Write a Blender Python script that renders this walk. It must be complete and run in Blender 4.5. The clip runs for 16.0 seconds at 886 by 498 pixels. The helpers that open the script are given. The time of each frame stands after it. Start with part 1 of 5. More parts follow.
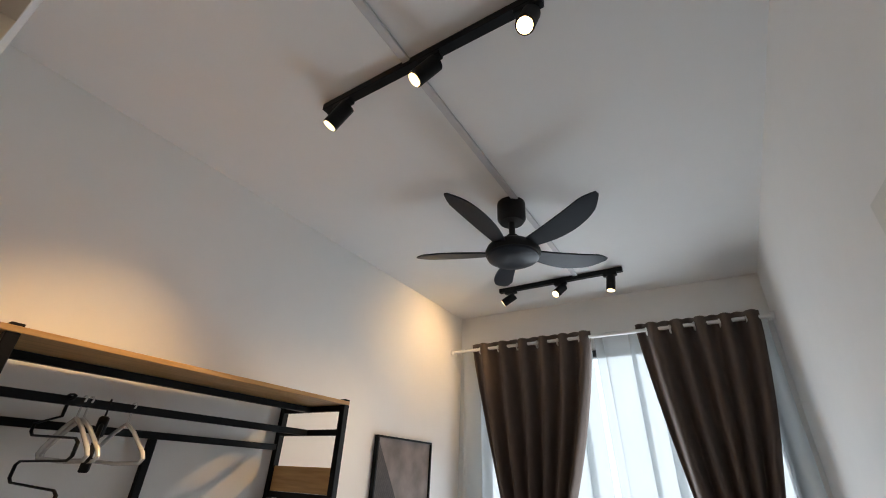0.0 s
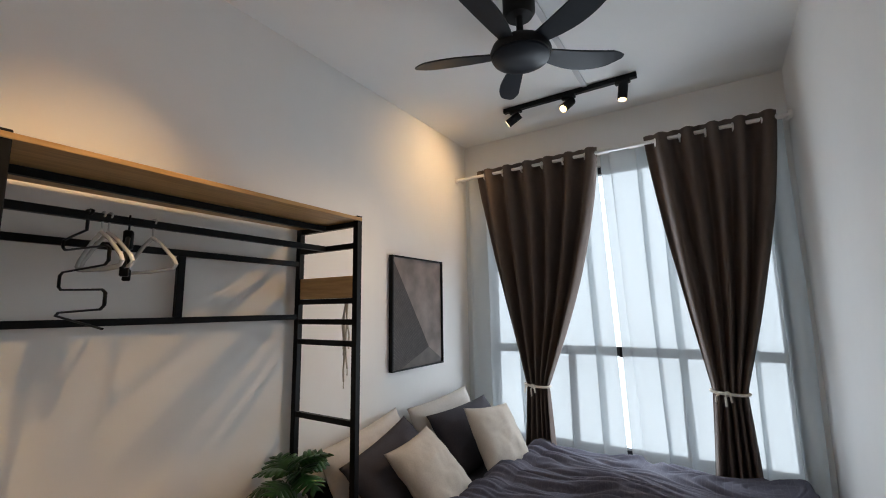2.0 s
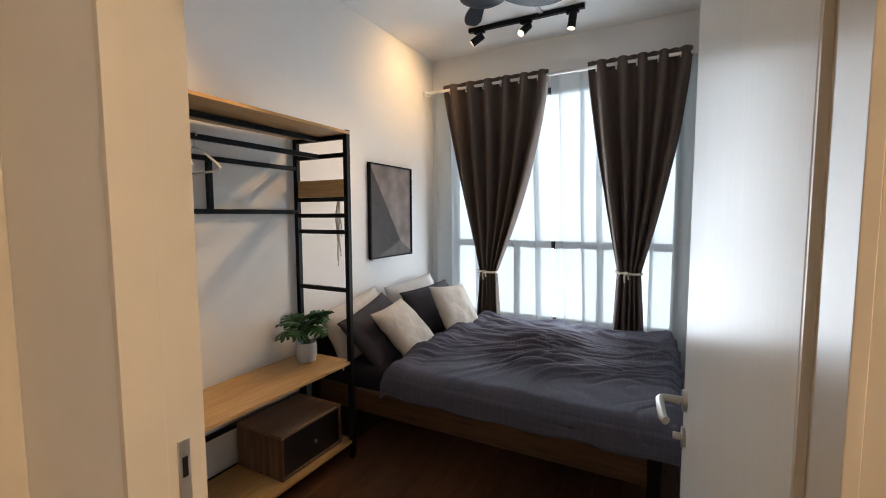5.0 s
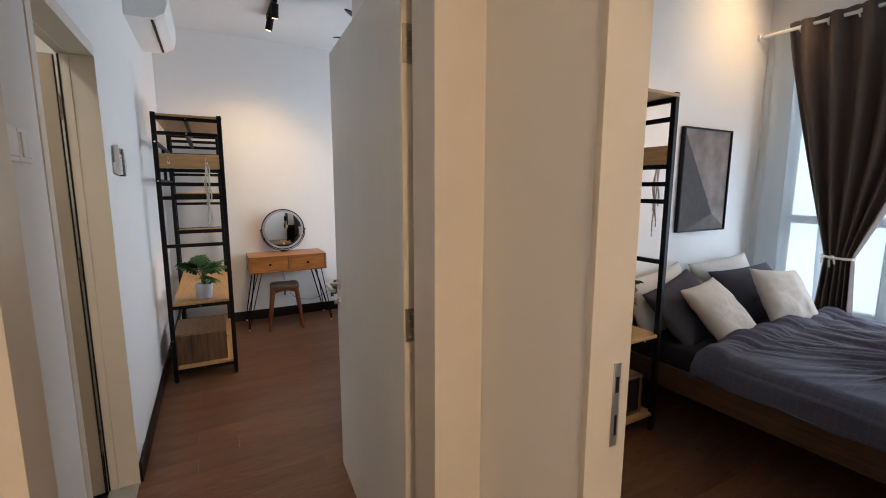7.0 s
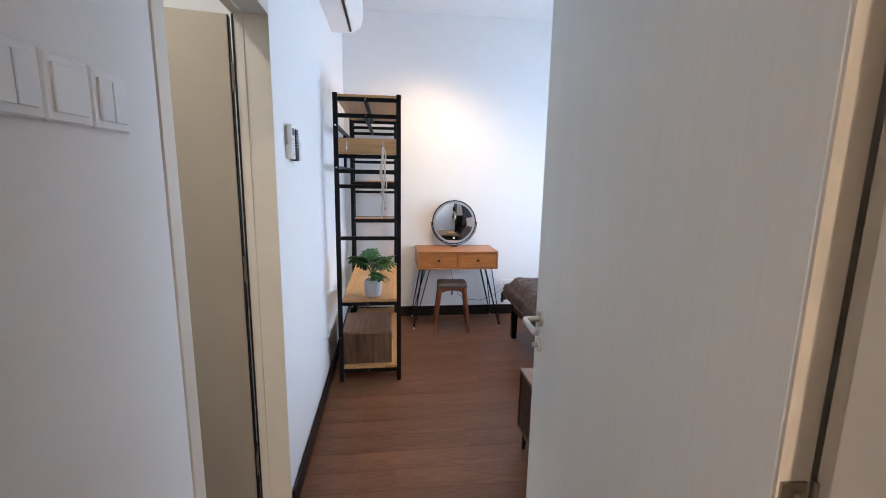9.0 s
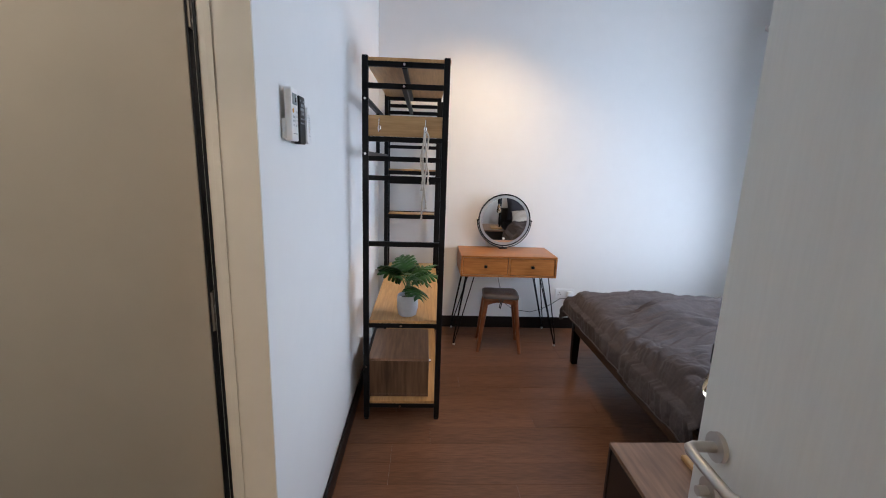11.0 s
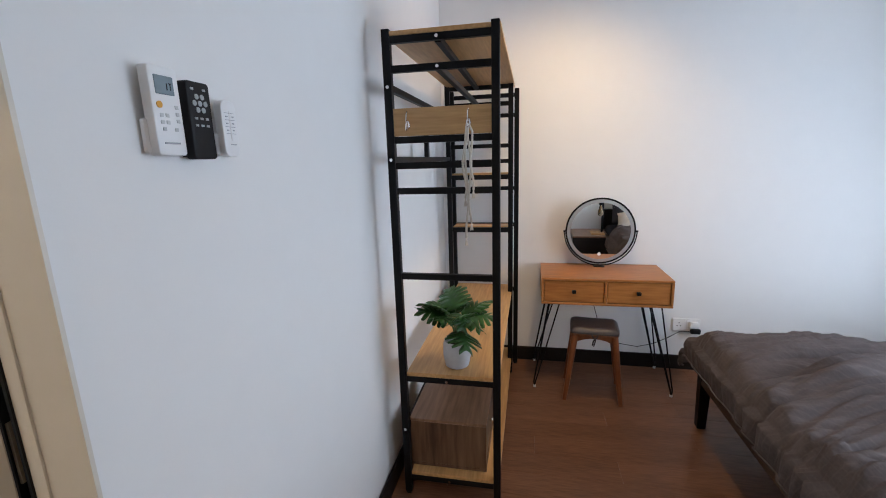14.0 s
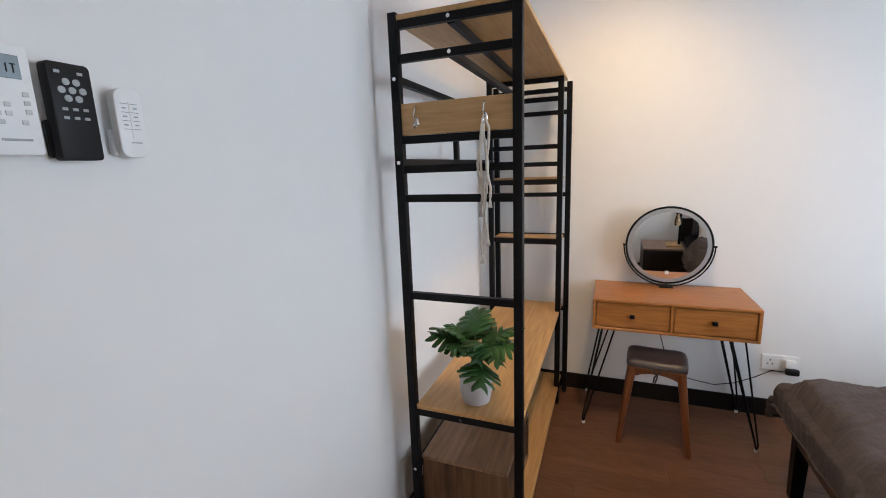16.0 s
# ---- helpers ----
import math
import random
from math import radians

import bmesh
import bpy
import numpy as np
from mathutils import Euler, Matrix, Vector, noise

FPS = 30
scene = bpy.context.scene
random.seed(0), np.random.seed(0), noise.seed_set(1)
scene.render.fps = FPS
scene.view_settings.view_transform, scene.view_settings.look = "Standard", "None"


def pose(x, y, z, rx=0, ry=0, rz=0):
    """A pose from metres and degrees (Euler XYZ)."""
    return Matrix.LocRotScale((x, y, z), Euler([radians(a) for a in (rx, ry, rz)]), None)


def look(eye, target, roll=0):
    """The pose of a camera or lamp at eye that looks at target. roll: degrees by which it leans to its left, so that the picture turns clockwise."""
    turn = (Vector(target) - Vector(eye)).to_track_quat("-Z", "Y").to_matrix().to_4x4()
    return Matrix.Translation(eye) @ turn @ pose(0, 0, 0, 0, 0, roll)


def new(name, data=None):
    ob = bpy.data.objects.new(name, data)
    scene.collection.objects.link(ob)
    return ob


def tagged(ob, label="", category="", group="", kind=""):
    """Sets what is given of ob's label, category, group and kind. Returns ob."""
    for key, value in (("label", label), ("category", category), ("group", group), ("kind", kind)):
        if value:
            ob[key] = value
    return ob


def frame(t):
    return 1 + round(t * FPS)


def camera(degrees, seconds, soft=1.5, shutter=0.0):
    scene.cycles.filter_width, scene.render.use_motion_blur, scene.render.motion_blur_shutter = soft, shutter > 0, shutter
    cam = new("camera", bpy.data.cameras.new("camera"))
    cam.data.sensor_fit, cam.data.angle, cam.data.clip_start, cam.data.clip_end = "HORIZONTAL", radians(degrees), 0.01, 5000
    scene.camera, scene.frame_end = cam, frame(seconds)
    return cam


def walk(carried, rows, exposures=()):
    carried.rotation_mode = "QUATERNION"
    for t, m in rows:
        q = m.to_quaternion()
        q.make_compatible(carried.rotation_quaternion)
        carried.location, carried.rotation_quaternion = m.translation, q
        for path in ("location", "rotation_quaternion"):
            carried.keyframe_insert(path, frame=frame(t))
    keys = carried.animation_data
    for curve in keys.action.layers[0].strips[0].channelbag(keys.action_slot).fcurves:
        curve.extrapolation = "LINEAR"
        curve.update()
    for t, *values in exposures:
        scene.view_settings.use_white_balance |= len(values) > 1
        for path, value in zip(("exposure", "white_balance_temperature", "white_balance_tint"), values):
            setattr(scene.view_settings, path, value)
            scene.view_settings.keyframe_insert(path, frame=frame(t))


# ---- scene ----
cam = camera(92.5, 16.0, 1.0)
METRES, EYE, TILT, LEAN, TURN = 3.32, 1.61, 0.0, 0.0, 32.8
PATH = [
    (0, (0.182, 0.162, 1.661), (-0.782, 1.635, 2.61), 2.8),
    (0.5, (0.184, 0.188, 1.643), (-0.829, 1.706, 2.46), 1.9),
    (1, (0.152, 0.232, 1.605), (-0.88, 1.838, 2.203), 0.2),
    (1.5, (0.124, 0.252, 1.564), (-0.939, 1.895, 1.979), -0.4),
    (2, (0.11, 0.221, 1.52), (-0.962, 1.886, 1.8), -0.8),
    (2.5, (0.174, 0.122, 1.499), (-0.872, 1.819, 1.663), -1.0),
    (3, (0.225, 0.018, 1.484), (-0.757, 1.758, 1.574), -0.8),
    (5.5, (0.384, -0.391, 1.462), (-0.568, 1.355, 1.254), -0.1),
    (6, (0.374, -0.511, 1.457), (-0.832, 1.067, 1.225), -0.1),
    (6.5, (0.322, -0.582, 1.448), (-1.186, 0.706, 1.191), 0.1),
    (7, (0.221, -0.596, 1.444), (-1.519, 0.347, 1.159), 0.1),
    (7.5, (0.082, -0.555, 1.456), (-1.804, 0.033, 1.144), 0.1),
    (8, (-0.045, -0.524, 1.443), (-1.985, -0.166, 1.114), 1.2),
    (8.5, (-0.264, -0.558, 1.441), (-2.214, -0.265, 1.111), 1.1),
    (11, (-1.138, -0.611, 1.463), (-3.095, -0.518, 1.059), 1.9),
    (11.5, (-1.242, -0.65, 1.458), (-3.197, -0.57, 1.043), 1.8),
    (12, (-1.327, -0.59, 1.46), (-3.285, -0.604, 1.053), 1.0),
    (12.5, (-1.451, -0.485, 1.471), (-3.405, -0.617, 1.062), 0.3),
    (13, (-1.538, -0.423, 1.471), (-3.471, -0.719, 1.055), -0.7),
    (13.5, (-1.612, -0.402, 1.468), (-3.538, -0.744, 1.053), -1.2),
    (14, (-1.745, -0.389, 1.485), (-3.661, -0.789, 1.074), -1.7),
    (14.5, (-1.838, -0.37, 1.481), (-3.738, -0.841, 1.075), -2.3),
    (15, (-1.915, -0.324, 1.478), (-3.794, -0.888, 1.088), -2.7),
    (15.5, (-1.977, -0.285, 1.466), (-3.818, -0.96, 1.074), -3.0),
    (16, (-2.036, -0.254, 1.47), (-3.864, -0.974, 1.092), -2.1),
]
walk(cam, [(t, look(eye, target, roll)) for t, eye, target, roll in PATH],
     [(0.0, -0.2, 6950, 10), (1.0, -0.52, 6550, 10), (1.5, -0.50, 6550, 10), (2.5, -0.32, 7050, 10), (5.5, -0.02, 6800, 10), (6.5, -0.03, 6400, 10), (7.0, 0.0, 6250, 10),
      (7.5, 0.28, 5800, 10), (8.0, 0.48, 5500, 10), (8.5, 0.60, 5500, 10), (10.5, 0.36, 5700, 10), (11.0, 0.22, 5800, 10), (12.5, 0.06, 5800, 10), (14.0, 0.08, 5950, 10),
      (16.0, 0.16, 6250, 10)])

# ---- world and light ----
world = bpy.data.worlds.new("world")
scene.world = world
world.use_nodes = True
wn = world.node_tree
sky = wn.nodes.new("ShaderNodeTexSky")
sky.sky_type, sky.sun_disc = "NISHITA", False
sky.sun_elevation, sky.sun_rotation = radians(48), radians(20)
wn.links.new(sky.outputs["Color"], wn.nodes["Background"].inputs["Color"])
wn.nodes["Background"].inputs["Strength"].default_value = 0.1

CEIL = 2.955


def area_lamp(name, m, w, h, watts, colour):
    d = bpy.data.lights.new(name, "AREA")
    d.shape, d.size, d.size_y, d.energy, d.color = "RECTANGLE", w, h, watts, colour
    ob = new(name, d)
    ob.matrix_world = m
    return ob


DAY = (0.73, 0.85, 1.0)
WARM = (1.0, 0.65, 0.32)
# daylight that comes in through the two bedroom windows
area_lamp("window_daylight", look((-0.60, 3.314, 1.55), (-0.60, 0.0, 1.55)), 1.65, 2.05, 57, DAY)
area_lamp("window_daylight", look((-3.42, 2.178, 1.40), (-3.42, -1.0, 1.40)), 1.9, 1.8, 60, (0.80, 0.88, 1.0))


def spot_lamp(eye, target, watts, size=70):
    d = bpy.data.lights.new("spot_bulb_light", "SPOT")
    d.energy, d.color, d.spot_size, d.spot_blend, d.shadow_soft_size = watts, WARM, radians(size), 1.0, 0.022
    ob = new("spot_bulb_light", d)
    ob.matrix_world = look(eye, target)
    return ob


# ---- materials ----
def mat(name, colour, rough=0.6, metal=0.0, grain=None, grain_scale=40.0, stretch=(1, 1, 1), amount=0.12, bump=0.0,
        bump_scale=200.0, coat=0.0, spec=0.5, random_tint=0.0, big=0.0):
    """Base colour with two scales of variation, and fine relief."""
    m = bpy.data.materials.new(name)
    m.use_nodes = True
    nt = m.node_tree
    N, L = nt.nodes, nt.links
    p = N["Principled BSDF"]
    p.inputs["Roughness"].default_value = rough
    p.inputs["Metallic"].default_value = metal
    p.inputs["Specular IOR Level"].default_value = spec
    p.inputs["Coat Weight"].default_value = coat
    tc = N.new("ShaderNodeTexCoord")
    mp = N.new("ShaderNodeMapping")
    mp.inputs["Scale"].default_value = stretch
    L.new(tc.outputs["Object"], mp.inputs["Vector"])
    n1 = N.new("ShaderNodeTexNoise")
    n1.inputs["Scale"].default_value = grain_scale
    n1.inputs["Detail"].default_value = 6
    L.new(mp.outputs["Vector"], n1.inputs["Vector"])
    n2 = N.new("ShaderNodeTexNoise")
    n2.inputs["Scale"].default_value = grain_scale * 0.09
    n2.inputs["Detail"].default_value = 3
    L.new(mp.outputs["Vector"], n2.inputs["Vector"])
    mix = N.new("ShaderNodeMix")
    mix.data_type = "RGBA"
    mix.inputs["A"].default_value = (*colour, 1)
    other = grain or tuple(c * (1 - amount * 2) for c in colour)
    mix.inputs["B"].default_value = (*other, 1)
    add = N.new("ShaderNodeMath")
    add.operation = "MULTIPLY_ADD"
    add.inputs[1].default_value = 0.6
    L.new(n1.outputs["Fac"], add.inputs[0])
    sc = N.new("ShaderNodeMath")
    sc.operation = "MULTIPLY"
    sc.inputs[1].default_value = 0.4 + big
    L.new(n2.outputs["Fac"], sc.inputs[0])
    L.new(sc.outputs[0], add.inputs[2])
    ramp = N.new("ShaderNodeMapRange")
    ramp.inputs["From Min"].default_value, ramp.inputs["From Max"].default_value = 0.32, 0.68 + big * 0.5
    L.new(add.outputs[0], ramp.inputs["Value"])
    L.new(ramp.outputs["Result"], mix.inputs["Factor"])
    out = mix.outputs["Result"]
    if random_tint:
        oi = N.new("ShaderNodeObjectInfo")
        mr = N.new("ShaderNodeMapRange")
        mr.inputs["To Min"].default_value, mr.inputs["To Max"].default_value = 1 - random_tint, 1 + random_tint
        L.new(oi.outputs["Random"], mr.inputs["Value"])
        hsv = N.new("ShaderNodeHueSaturation")
        L.new(out, hsv.inputs["Color"])
        L.new(mr.outputs["Result"], hsv.inputs["Value"])
        out = hsv.outputs["Color"]
    L.new(out, p.inputs["Base Color"])
    if bump:
        nb = N.new("ShaderNodeTexNoise")
        nb.inputs["Scale"].default_value = bump_scale
        nb.inputs["Detail"].default_value = 4
        L.new(mp.outputs["Vector"], nb.inputs["Vector"])
        b = N.new("ShaderNodeBump")
        b.inputs["Strength"].default_value = bump
        b.inputs["Distance"].default_value = 0.003
        L.new(nb.outputs["Fac"], b.inputs["Height"])
        L.new(b.outputs["Normal"], p.inputs["Normal"])
    return m


def glow(name, colour, strength):
    m = bpy.data.materials.new(name)
    m.use_nodes = True
    p = m.node_tree.nodes["Principled BSDF"]
    p.inputs["Base Color"].default_value = (*colour, 1)
    p.inputs["Emission Color"].default_value = (*colour, 1)
    p.inputs["Emission Strength"].default_value = strength
    return m


def glass(name, colour=(1, 1, 1), rough=0.0):
    m = bpy.data.materials.new(name)
    m.use_nodes = True
    p = m.node_tree.nodes["Principled BSDF"]
    p.inputs["Base Color"].default_value = (*colour, 1)
    p.inputs["Transmission Weight"].default_value = 1.0
    p.inputs["Roughness"].default_value = rough
    p.inputs["IOR"].default_value = 1.45
    return m


def sheer_mat():
    m = bpy.data.materials.new("sheer_voile")
    m.use_nodes = True
    nt = m.node_tree
    N, L = nt.nodes, nt.links
    N.remove(N["Principled BSDF"])
    tl, tr, df = N.new("ShaderNodeBsdfTranslucent"), N.new("ShaderNodeBsdfTransparent"), N.new("ShaderNodeBsdfDiffuse")
    tl.inputs["Color"].default_value = (0.84, 0.88, 0.90, 1)
    tr.inputs["Color"].default_value = (0.93, 0.96, 0.97, 1)
    df.inputs["Color"].default_value = (0.82, 0.85, 0.86, 1)
    a, b = N.new("ShaderNodeMixShader"), N.new("ShaderNodeMixShader")
    tc, wv = N.new("ShaderNodeTexCoord"), N.new("ShaderNodeTexNoise")
    wv.inputs["Scale"].default_value = 300
    L.new(tc.outputs["Object"], wv.inputs["Vector"])
    mr = N.new("ShaderNodeMapRange")
    mr.inputs["To Min"].default_value, mr.inputs["To Max"].default_value = 0.34, 0.48
    L.new(wv.outputs["Fac"], mr.inputs["Value"])
    a.inputs["Fac"].default_value = 0.25
    L.new(tl.outputs[0], a.inputs[1])
    L.new(df.outputs[0], a.inputs[2])
    L.new(mr.outputs["Result"], b.inputs["Fac"])
    L.new(a.outputs[0], b.inputs[1])
    L.new(tr.outputs[0], b.inputs[2])
    L.new(b.outputs[0], N["Material Output"].inputs["Surface"])
    return m


PAINT = mat("white_wall_paint", (0.80, 0.79, 0.77), 0.75, amount=0.012, grain_scale=9, bump=0.05, bump_scale=90, spec=0.25)
CEILING = mat("white_ceiling_paint", (0.80, 0.80, 0.79), 0.85, amount=0.012, grain_scale=6, bump=0.04, bump_scale=90, spec=0.2)
FRAME = mat("cream_enamel_frame", (0.66, 0.61, 0.52), 0.32, amount=0.03, grain_scale=12, bump=0.03, bump_scale=60)
DOOR = mat("satin_white_door", (0.79, 0.80, 0.77), 0.26, amount=0.03, grain_scale=30, stretch=(4, 4, 0.3), bump=0.02, bump_scale=50, spec=0.06)
BATHDOOR = mat("beige_door_paint", (0.50, 0.425, 0.32), 0.35, amount=0.04, grain_scale=8, bump=0.04, bump_scale=80)
PLANK = mat("brown_laminate", (0.205, 0.098, 0.053), 0.34, spec=0.24, grain=(0.092, 0.042, 0.023), grain_scale=14, stretch=(9, 0.9, 1),
            bump=0.12, bump_scale=30, random_tint=0.09, big=0.15)
SUBFLOOR = mat("dark_joint", (0.02, 0.012, 0.009), 0.8)
SKIRT = mat("black_brown_skirting", (0.012, 0.009, 0.008), 0.4, spec=0.25, amount=0.15)
OAK = mat("light_oak_board", (0.60, 0.36, 0.145), 0.40, grain=(0.36, 0.195, 0.066), grain_scale=9, stretch=(0.7, 9, 9), bump=0.06, bump_scale=40)
OAK_END = mat("light_oak_panel", (0.58, 0.355, 0.150), 0.42, grain=(0.36, 0.20, 0.072), grain_scale=9, stretch=(9, 0.7, 9), bump=0.06, bump_scale=40)
BLACK = mat("black_powder_steel", (0.006, 0.006, 0.007), 0.45, spec=0.16, amount=0.15, grain_scale=60, bump=0.04, bump_scale=400)
BLACKMATT = mat("black_matt_plastic", (0.009, 0.009, 0.010), 0.5, spec=0.25, amount=0.1)
FANBLADE = mat("dark_fan_blade", (0.012, 0.016, 0.024), 0.4, spec=0.2, amount=0.15, grain_scale=20)
STEEL = mat("brushed_steel", (0.56, 0.53, 0.49), 0.32, 0.85, amount=0.06, grain_scale=80)
CHROME = mat("chrome", (0.75, 0.74, 0.72), 0.10, 1.0, amount=0.02)
STRIKE = mat("dull_bronze", (0.20, 0.15, 0.115), 0.45, 0.7, amount=0.1, grain_scale=120)
HINGE = mat("satin_hinge", (0.42, 0.37, 0.30), 0.4, 1.0, amount=0.1, grain_scale=120)
WHITEPL = mat("white_plastic", (0.80, 0.80, 0.79), 0.35, amount=0.02)
WHITEROD = mat("white_rod", (0.82, 0.80, 0.78), 0.3, amount=0.02)
WALNUT = mat("walnut_board", (0.30, 0.178, 0.105), 0.45, spec=0.25, grain=(0.065, 0.036, 0.021), grain_scale=4.5, stretch=(7, 7, 0.7), bump=0.06, bump_scale=40, big=0.2)
WALNUT_X = mat("walnut_rail", (0.105, 0.058, 0.031), 0.42, spec=0.22, grain=(0.045, 0.024, 0.013), grain_scale=7, stretch=(0.8, 8, 8), bump=0.06, bump_scale=40)
DARKFRONT = mat("black_drawer_front", (0.014, 0.012, 0.012), 0.38, amount=0.1)
CHERRY = mat("honey_wood", (0.47, 0.192, 0.050), 0.34, spec=0.35, grain=(0.27, 0.098, 0.024), grain_scale=10, stretch=(8, 0.8, 8), bump=0.05, bump_scale=40)
STOOLWOOD = mat("teak_leg", (0.25, 0.086, 0.032), 0.36, grain=(0.15, 0.048, 0.017), grain_scale=16, stretch=(6, 6, 0.8), bump=0.05, bump_scale=50)
LEATHER = mat("dark_brown_leather", (0.050, 0.038, 0.038), 0.33, amount=0.2, grain_scale=60, bump=0.25, bump_scale=260)
DUVET = mat("slate_grey_cotton", (0.092, 0.090, 0.120), 0.85, amount=0.12, grain_scale=160, bump=0.35, bump_scale=120, spec=0.2)
DUVET2 = mat("taupe_grey_cotton", (0.106, 0.086, 0.082), 0.85, amount=0.16, grain_scale=160, bump=0.35, bump_scale=120, spec=0.2)


def woven_check(m, pitch, line, colour, strength):
    """Fine pale threads that cross the cloth in a small check, following it over its edge."""
    N, L = m.node_tree.nodes, m.node_tree.links
    tc, sep = N.new("ShaderNodeTexCoord"), N.new("ShaderNodeSeparateXYZ")
    L.new(tc.outputs["Object"], sep.inputs[0])

    def math_node(op, a, b):
        n = N.new("ShaderNodeMath")
        n.operation = op
        for i, v in enumerate((a, b)):
            if isinstance(v, (int, float)):
                n.inputs[i].default_value = v
            elif v is not None:
                L.new(v, n.inputs[i])
        return n.outputs[0]

    down = math_node("SUBTRACT", math_node("ABSOLUTE", sep.outputs["Y"], None), sep.outputs["Z"])
    on = []
    for c in (sep.outputs["X"], down):
        f = math_node("FRACT", math_node("DIVIDE", c, pitch), None)
        on.append(math_node("LESS_THAN", f, line / pitch))
    both = math_node("MAXIMUM", on[0], on[1])
    nz = N.new("ShaderNodeTexNoise")
    nz.inputs["Scale"].default_value = 70
    L.new(tc.outputs["Object"], nz.inputs["Vector"])
    worn = math_node("MULTIPLY", math_node("MULTIPLY", both, nz.outputs["Fac"]), strength * 2)
    p = N["Principled BSDF"]
    old = p.inputs["Base Color"].links[0].from_socket
    mix = N.new("ShaderNodeMix")
    mix.data_type = "RGBA"
    L.new(worn, mix.inputs["Factor"])
    L.new(old, mix.inputs["A"])
    mix.inputs["B"].default_value = (*colour, 1)
    L.new(mix.outputs["Result"], p.inputs["Base Color"])


woven_check(DUVET2, 0.022, 0.0024, (0.19, 0.15, 0.135), 0.18)
woven_check(DUVET, 0.034, 0.003, (0.16, 0.15, 0.18), 0.25)
SHEET = mat("charcoal_sheet", (0.020, 0.019, 0.024), 0.9, amount=0.1, grain_scale=120, bump=0.2, bump_scale=500, spec=0.15)
GREYPIL = mat("charcoal_pillowcase", (0.060, 0.055, 0.064), 0.9, amount=0.1, grain_scale=120, bump=0.25, bump_scale=500, spec=0.15)
CREAM = mat("cream_linen", (0.54, 0.485, 0.42), 0.9, amount=0.07, grain_scale=150, bump=0.3, bump_scale=600, spec=0.15)
IVORY = mat("ivory_pillowcase", (0.58, 0.535, 0.49), 0.9, amount=0.05, grain_scale=80, bump=0.2, bump_scale=400, spec=0.15)
CURTAIN = mat("taupe_blackout_cloth", (0.125, 0.093, 0.078), 0.85, amount=0.09, grain_scale=200, bump=0.3, bump_scale=900, spec=0.2)
ROPE = mat("cotton_rope", (0.70, 0.64, 0.55), 0.9, amount=0.12, grain_scale=120, bump=0.4, bump_scale=300)
POT = mat("pale_grey_ceramic", (0.42, 0.43, 0.45), 0.6, amount=0.06, grain_scale=60, bump=0.1, bump_scale=200)
SOIL = mat("dark_soil", (0.03, 0.022, 0.016), 0.9, bump=0.6, bump_scale=150)
LEAF = mat("monstera_green", (0.034, 0.112, 0.020), 0.36, spec=0.35, grain=(0.011, 0.046, 0.010), grain_scale=20, random_tint=0.25)
STEM = mat("green_stem", (0.06, 0.12, 0.035), 0.5)
ALU = mat("charcoal_aluminium", (0.035, 0.038, 0.042), 0.4, 0.3, amount=0.1)
GLASS = glass("window_glass")
SHEER = sheer_mat()
MIRROR = mat("mirror_silver", (0.88, 0.88, 0.87), 0.01, 1.0, amount=0.0)
FROST = mat("frosted_ring", (0.45, 0.46, 0.47), 0.45, 0.6, amount=0.03)
CANVAS_D = mat("canvas_dark", (0.095, 0.085, 0.082), 0.85, amount=0.2, grain_scale=30, bump=0.5, bump_scale=120)
CANVAS_L = mat("canvas_taupe", (0.33, 0.27, 0.24), 0.85, grain=(0.115, 0.092, 0.083), grain_scale=7, bump=0.3, bump_scale=150, big=0.1)
CANVAS_M = mat("canvas_mid", (0.15, 0.13, 0.12), 0.85, grain=(0.09, 0.08, 0.075), grain_scale=12, bump=0.3, bump_scale=150)
CANVAS_G = mat("canvas_groove", (0.055, 0.050, 0.050), 0.8)
LCD = mat("grey_lcd", (0.23, 0.29, 0.32), 0.25)
ORANGE = mat("orange_button", (0.75, 0.38, 0.04), 0.5)
GREYBTN = mat("grey_button", (0.40, 0.42, 0.43), 0.5)
PALEBTN = mat("pale_button", (0.62, 0.63, 0.62), 0.5)
AMBER = glass("amber_bulb_glass", (1.0, 0.86, 0.60), 0.02)
BULBON = glow("lit_bulb", (1.0, 0.74, 0.40), 4.5)
FILAMENT = mat("bulb_filament", (0.75, 0.42, 0.12), 0.3, 1.0)
DOWNLIGHT = glow("downlight_diffuser", (1.0, 0.80, 0.55), 6.0)
OUTSIDE = glow("bright_haze", (0.78, 0.89, 1.0), 2.1)
# white cable cover, its shaded side put into the colour as grey
CONDUIT = mat("shaded_white_pvc", (0.56, 0.56, 0.57), 0.5, amount=0.03)
TABLETOP = mat("walnut_top", (0.30, 0.175, 0.105), 0.34, spec=0.4, grain=(0.13, 0.072, 0.042), grain_scale=7, stretch=(0.8, 8, 8), bump=0.05, bump_scale=40)
TILE = mat("grey_bathroom_tile", (0.30, 0.29, 0.27), 0.4, amount=0.08)


# ---- mesh helpers ----
def box(bm, x0, x1, y0, y1, z0, z1, bevel=0.0, seg=1):
    m = Matrix.LocRotScale(((x0 + x1) / 2, (y0 + y1) / 2, (z0 + z1) / 2), None, (x1 - x0, y1 - y0, z1 - z0))
    made = bmesh.ops.create_cube(bm, size=1.0, matrix=m)["verts"]
    if bevel:
        es = list({e for v in made for e in v.link_edges})
        bmesh.ops.bevel(bm, geom=es, offset=bevel, segments=seg, affect="EDGES", profile=0.5)
    return bm


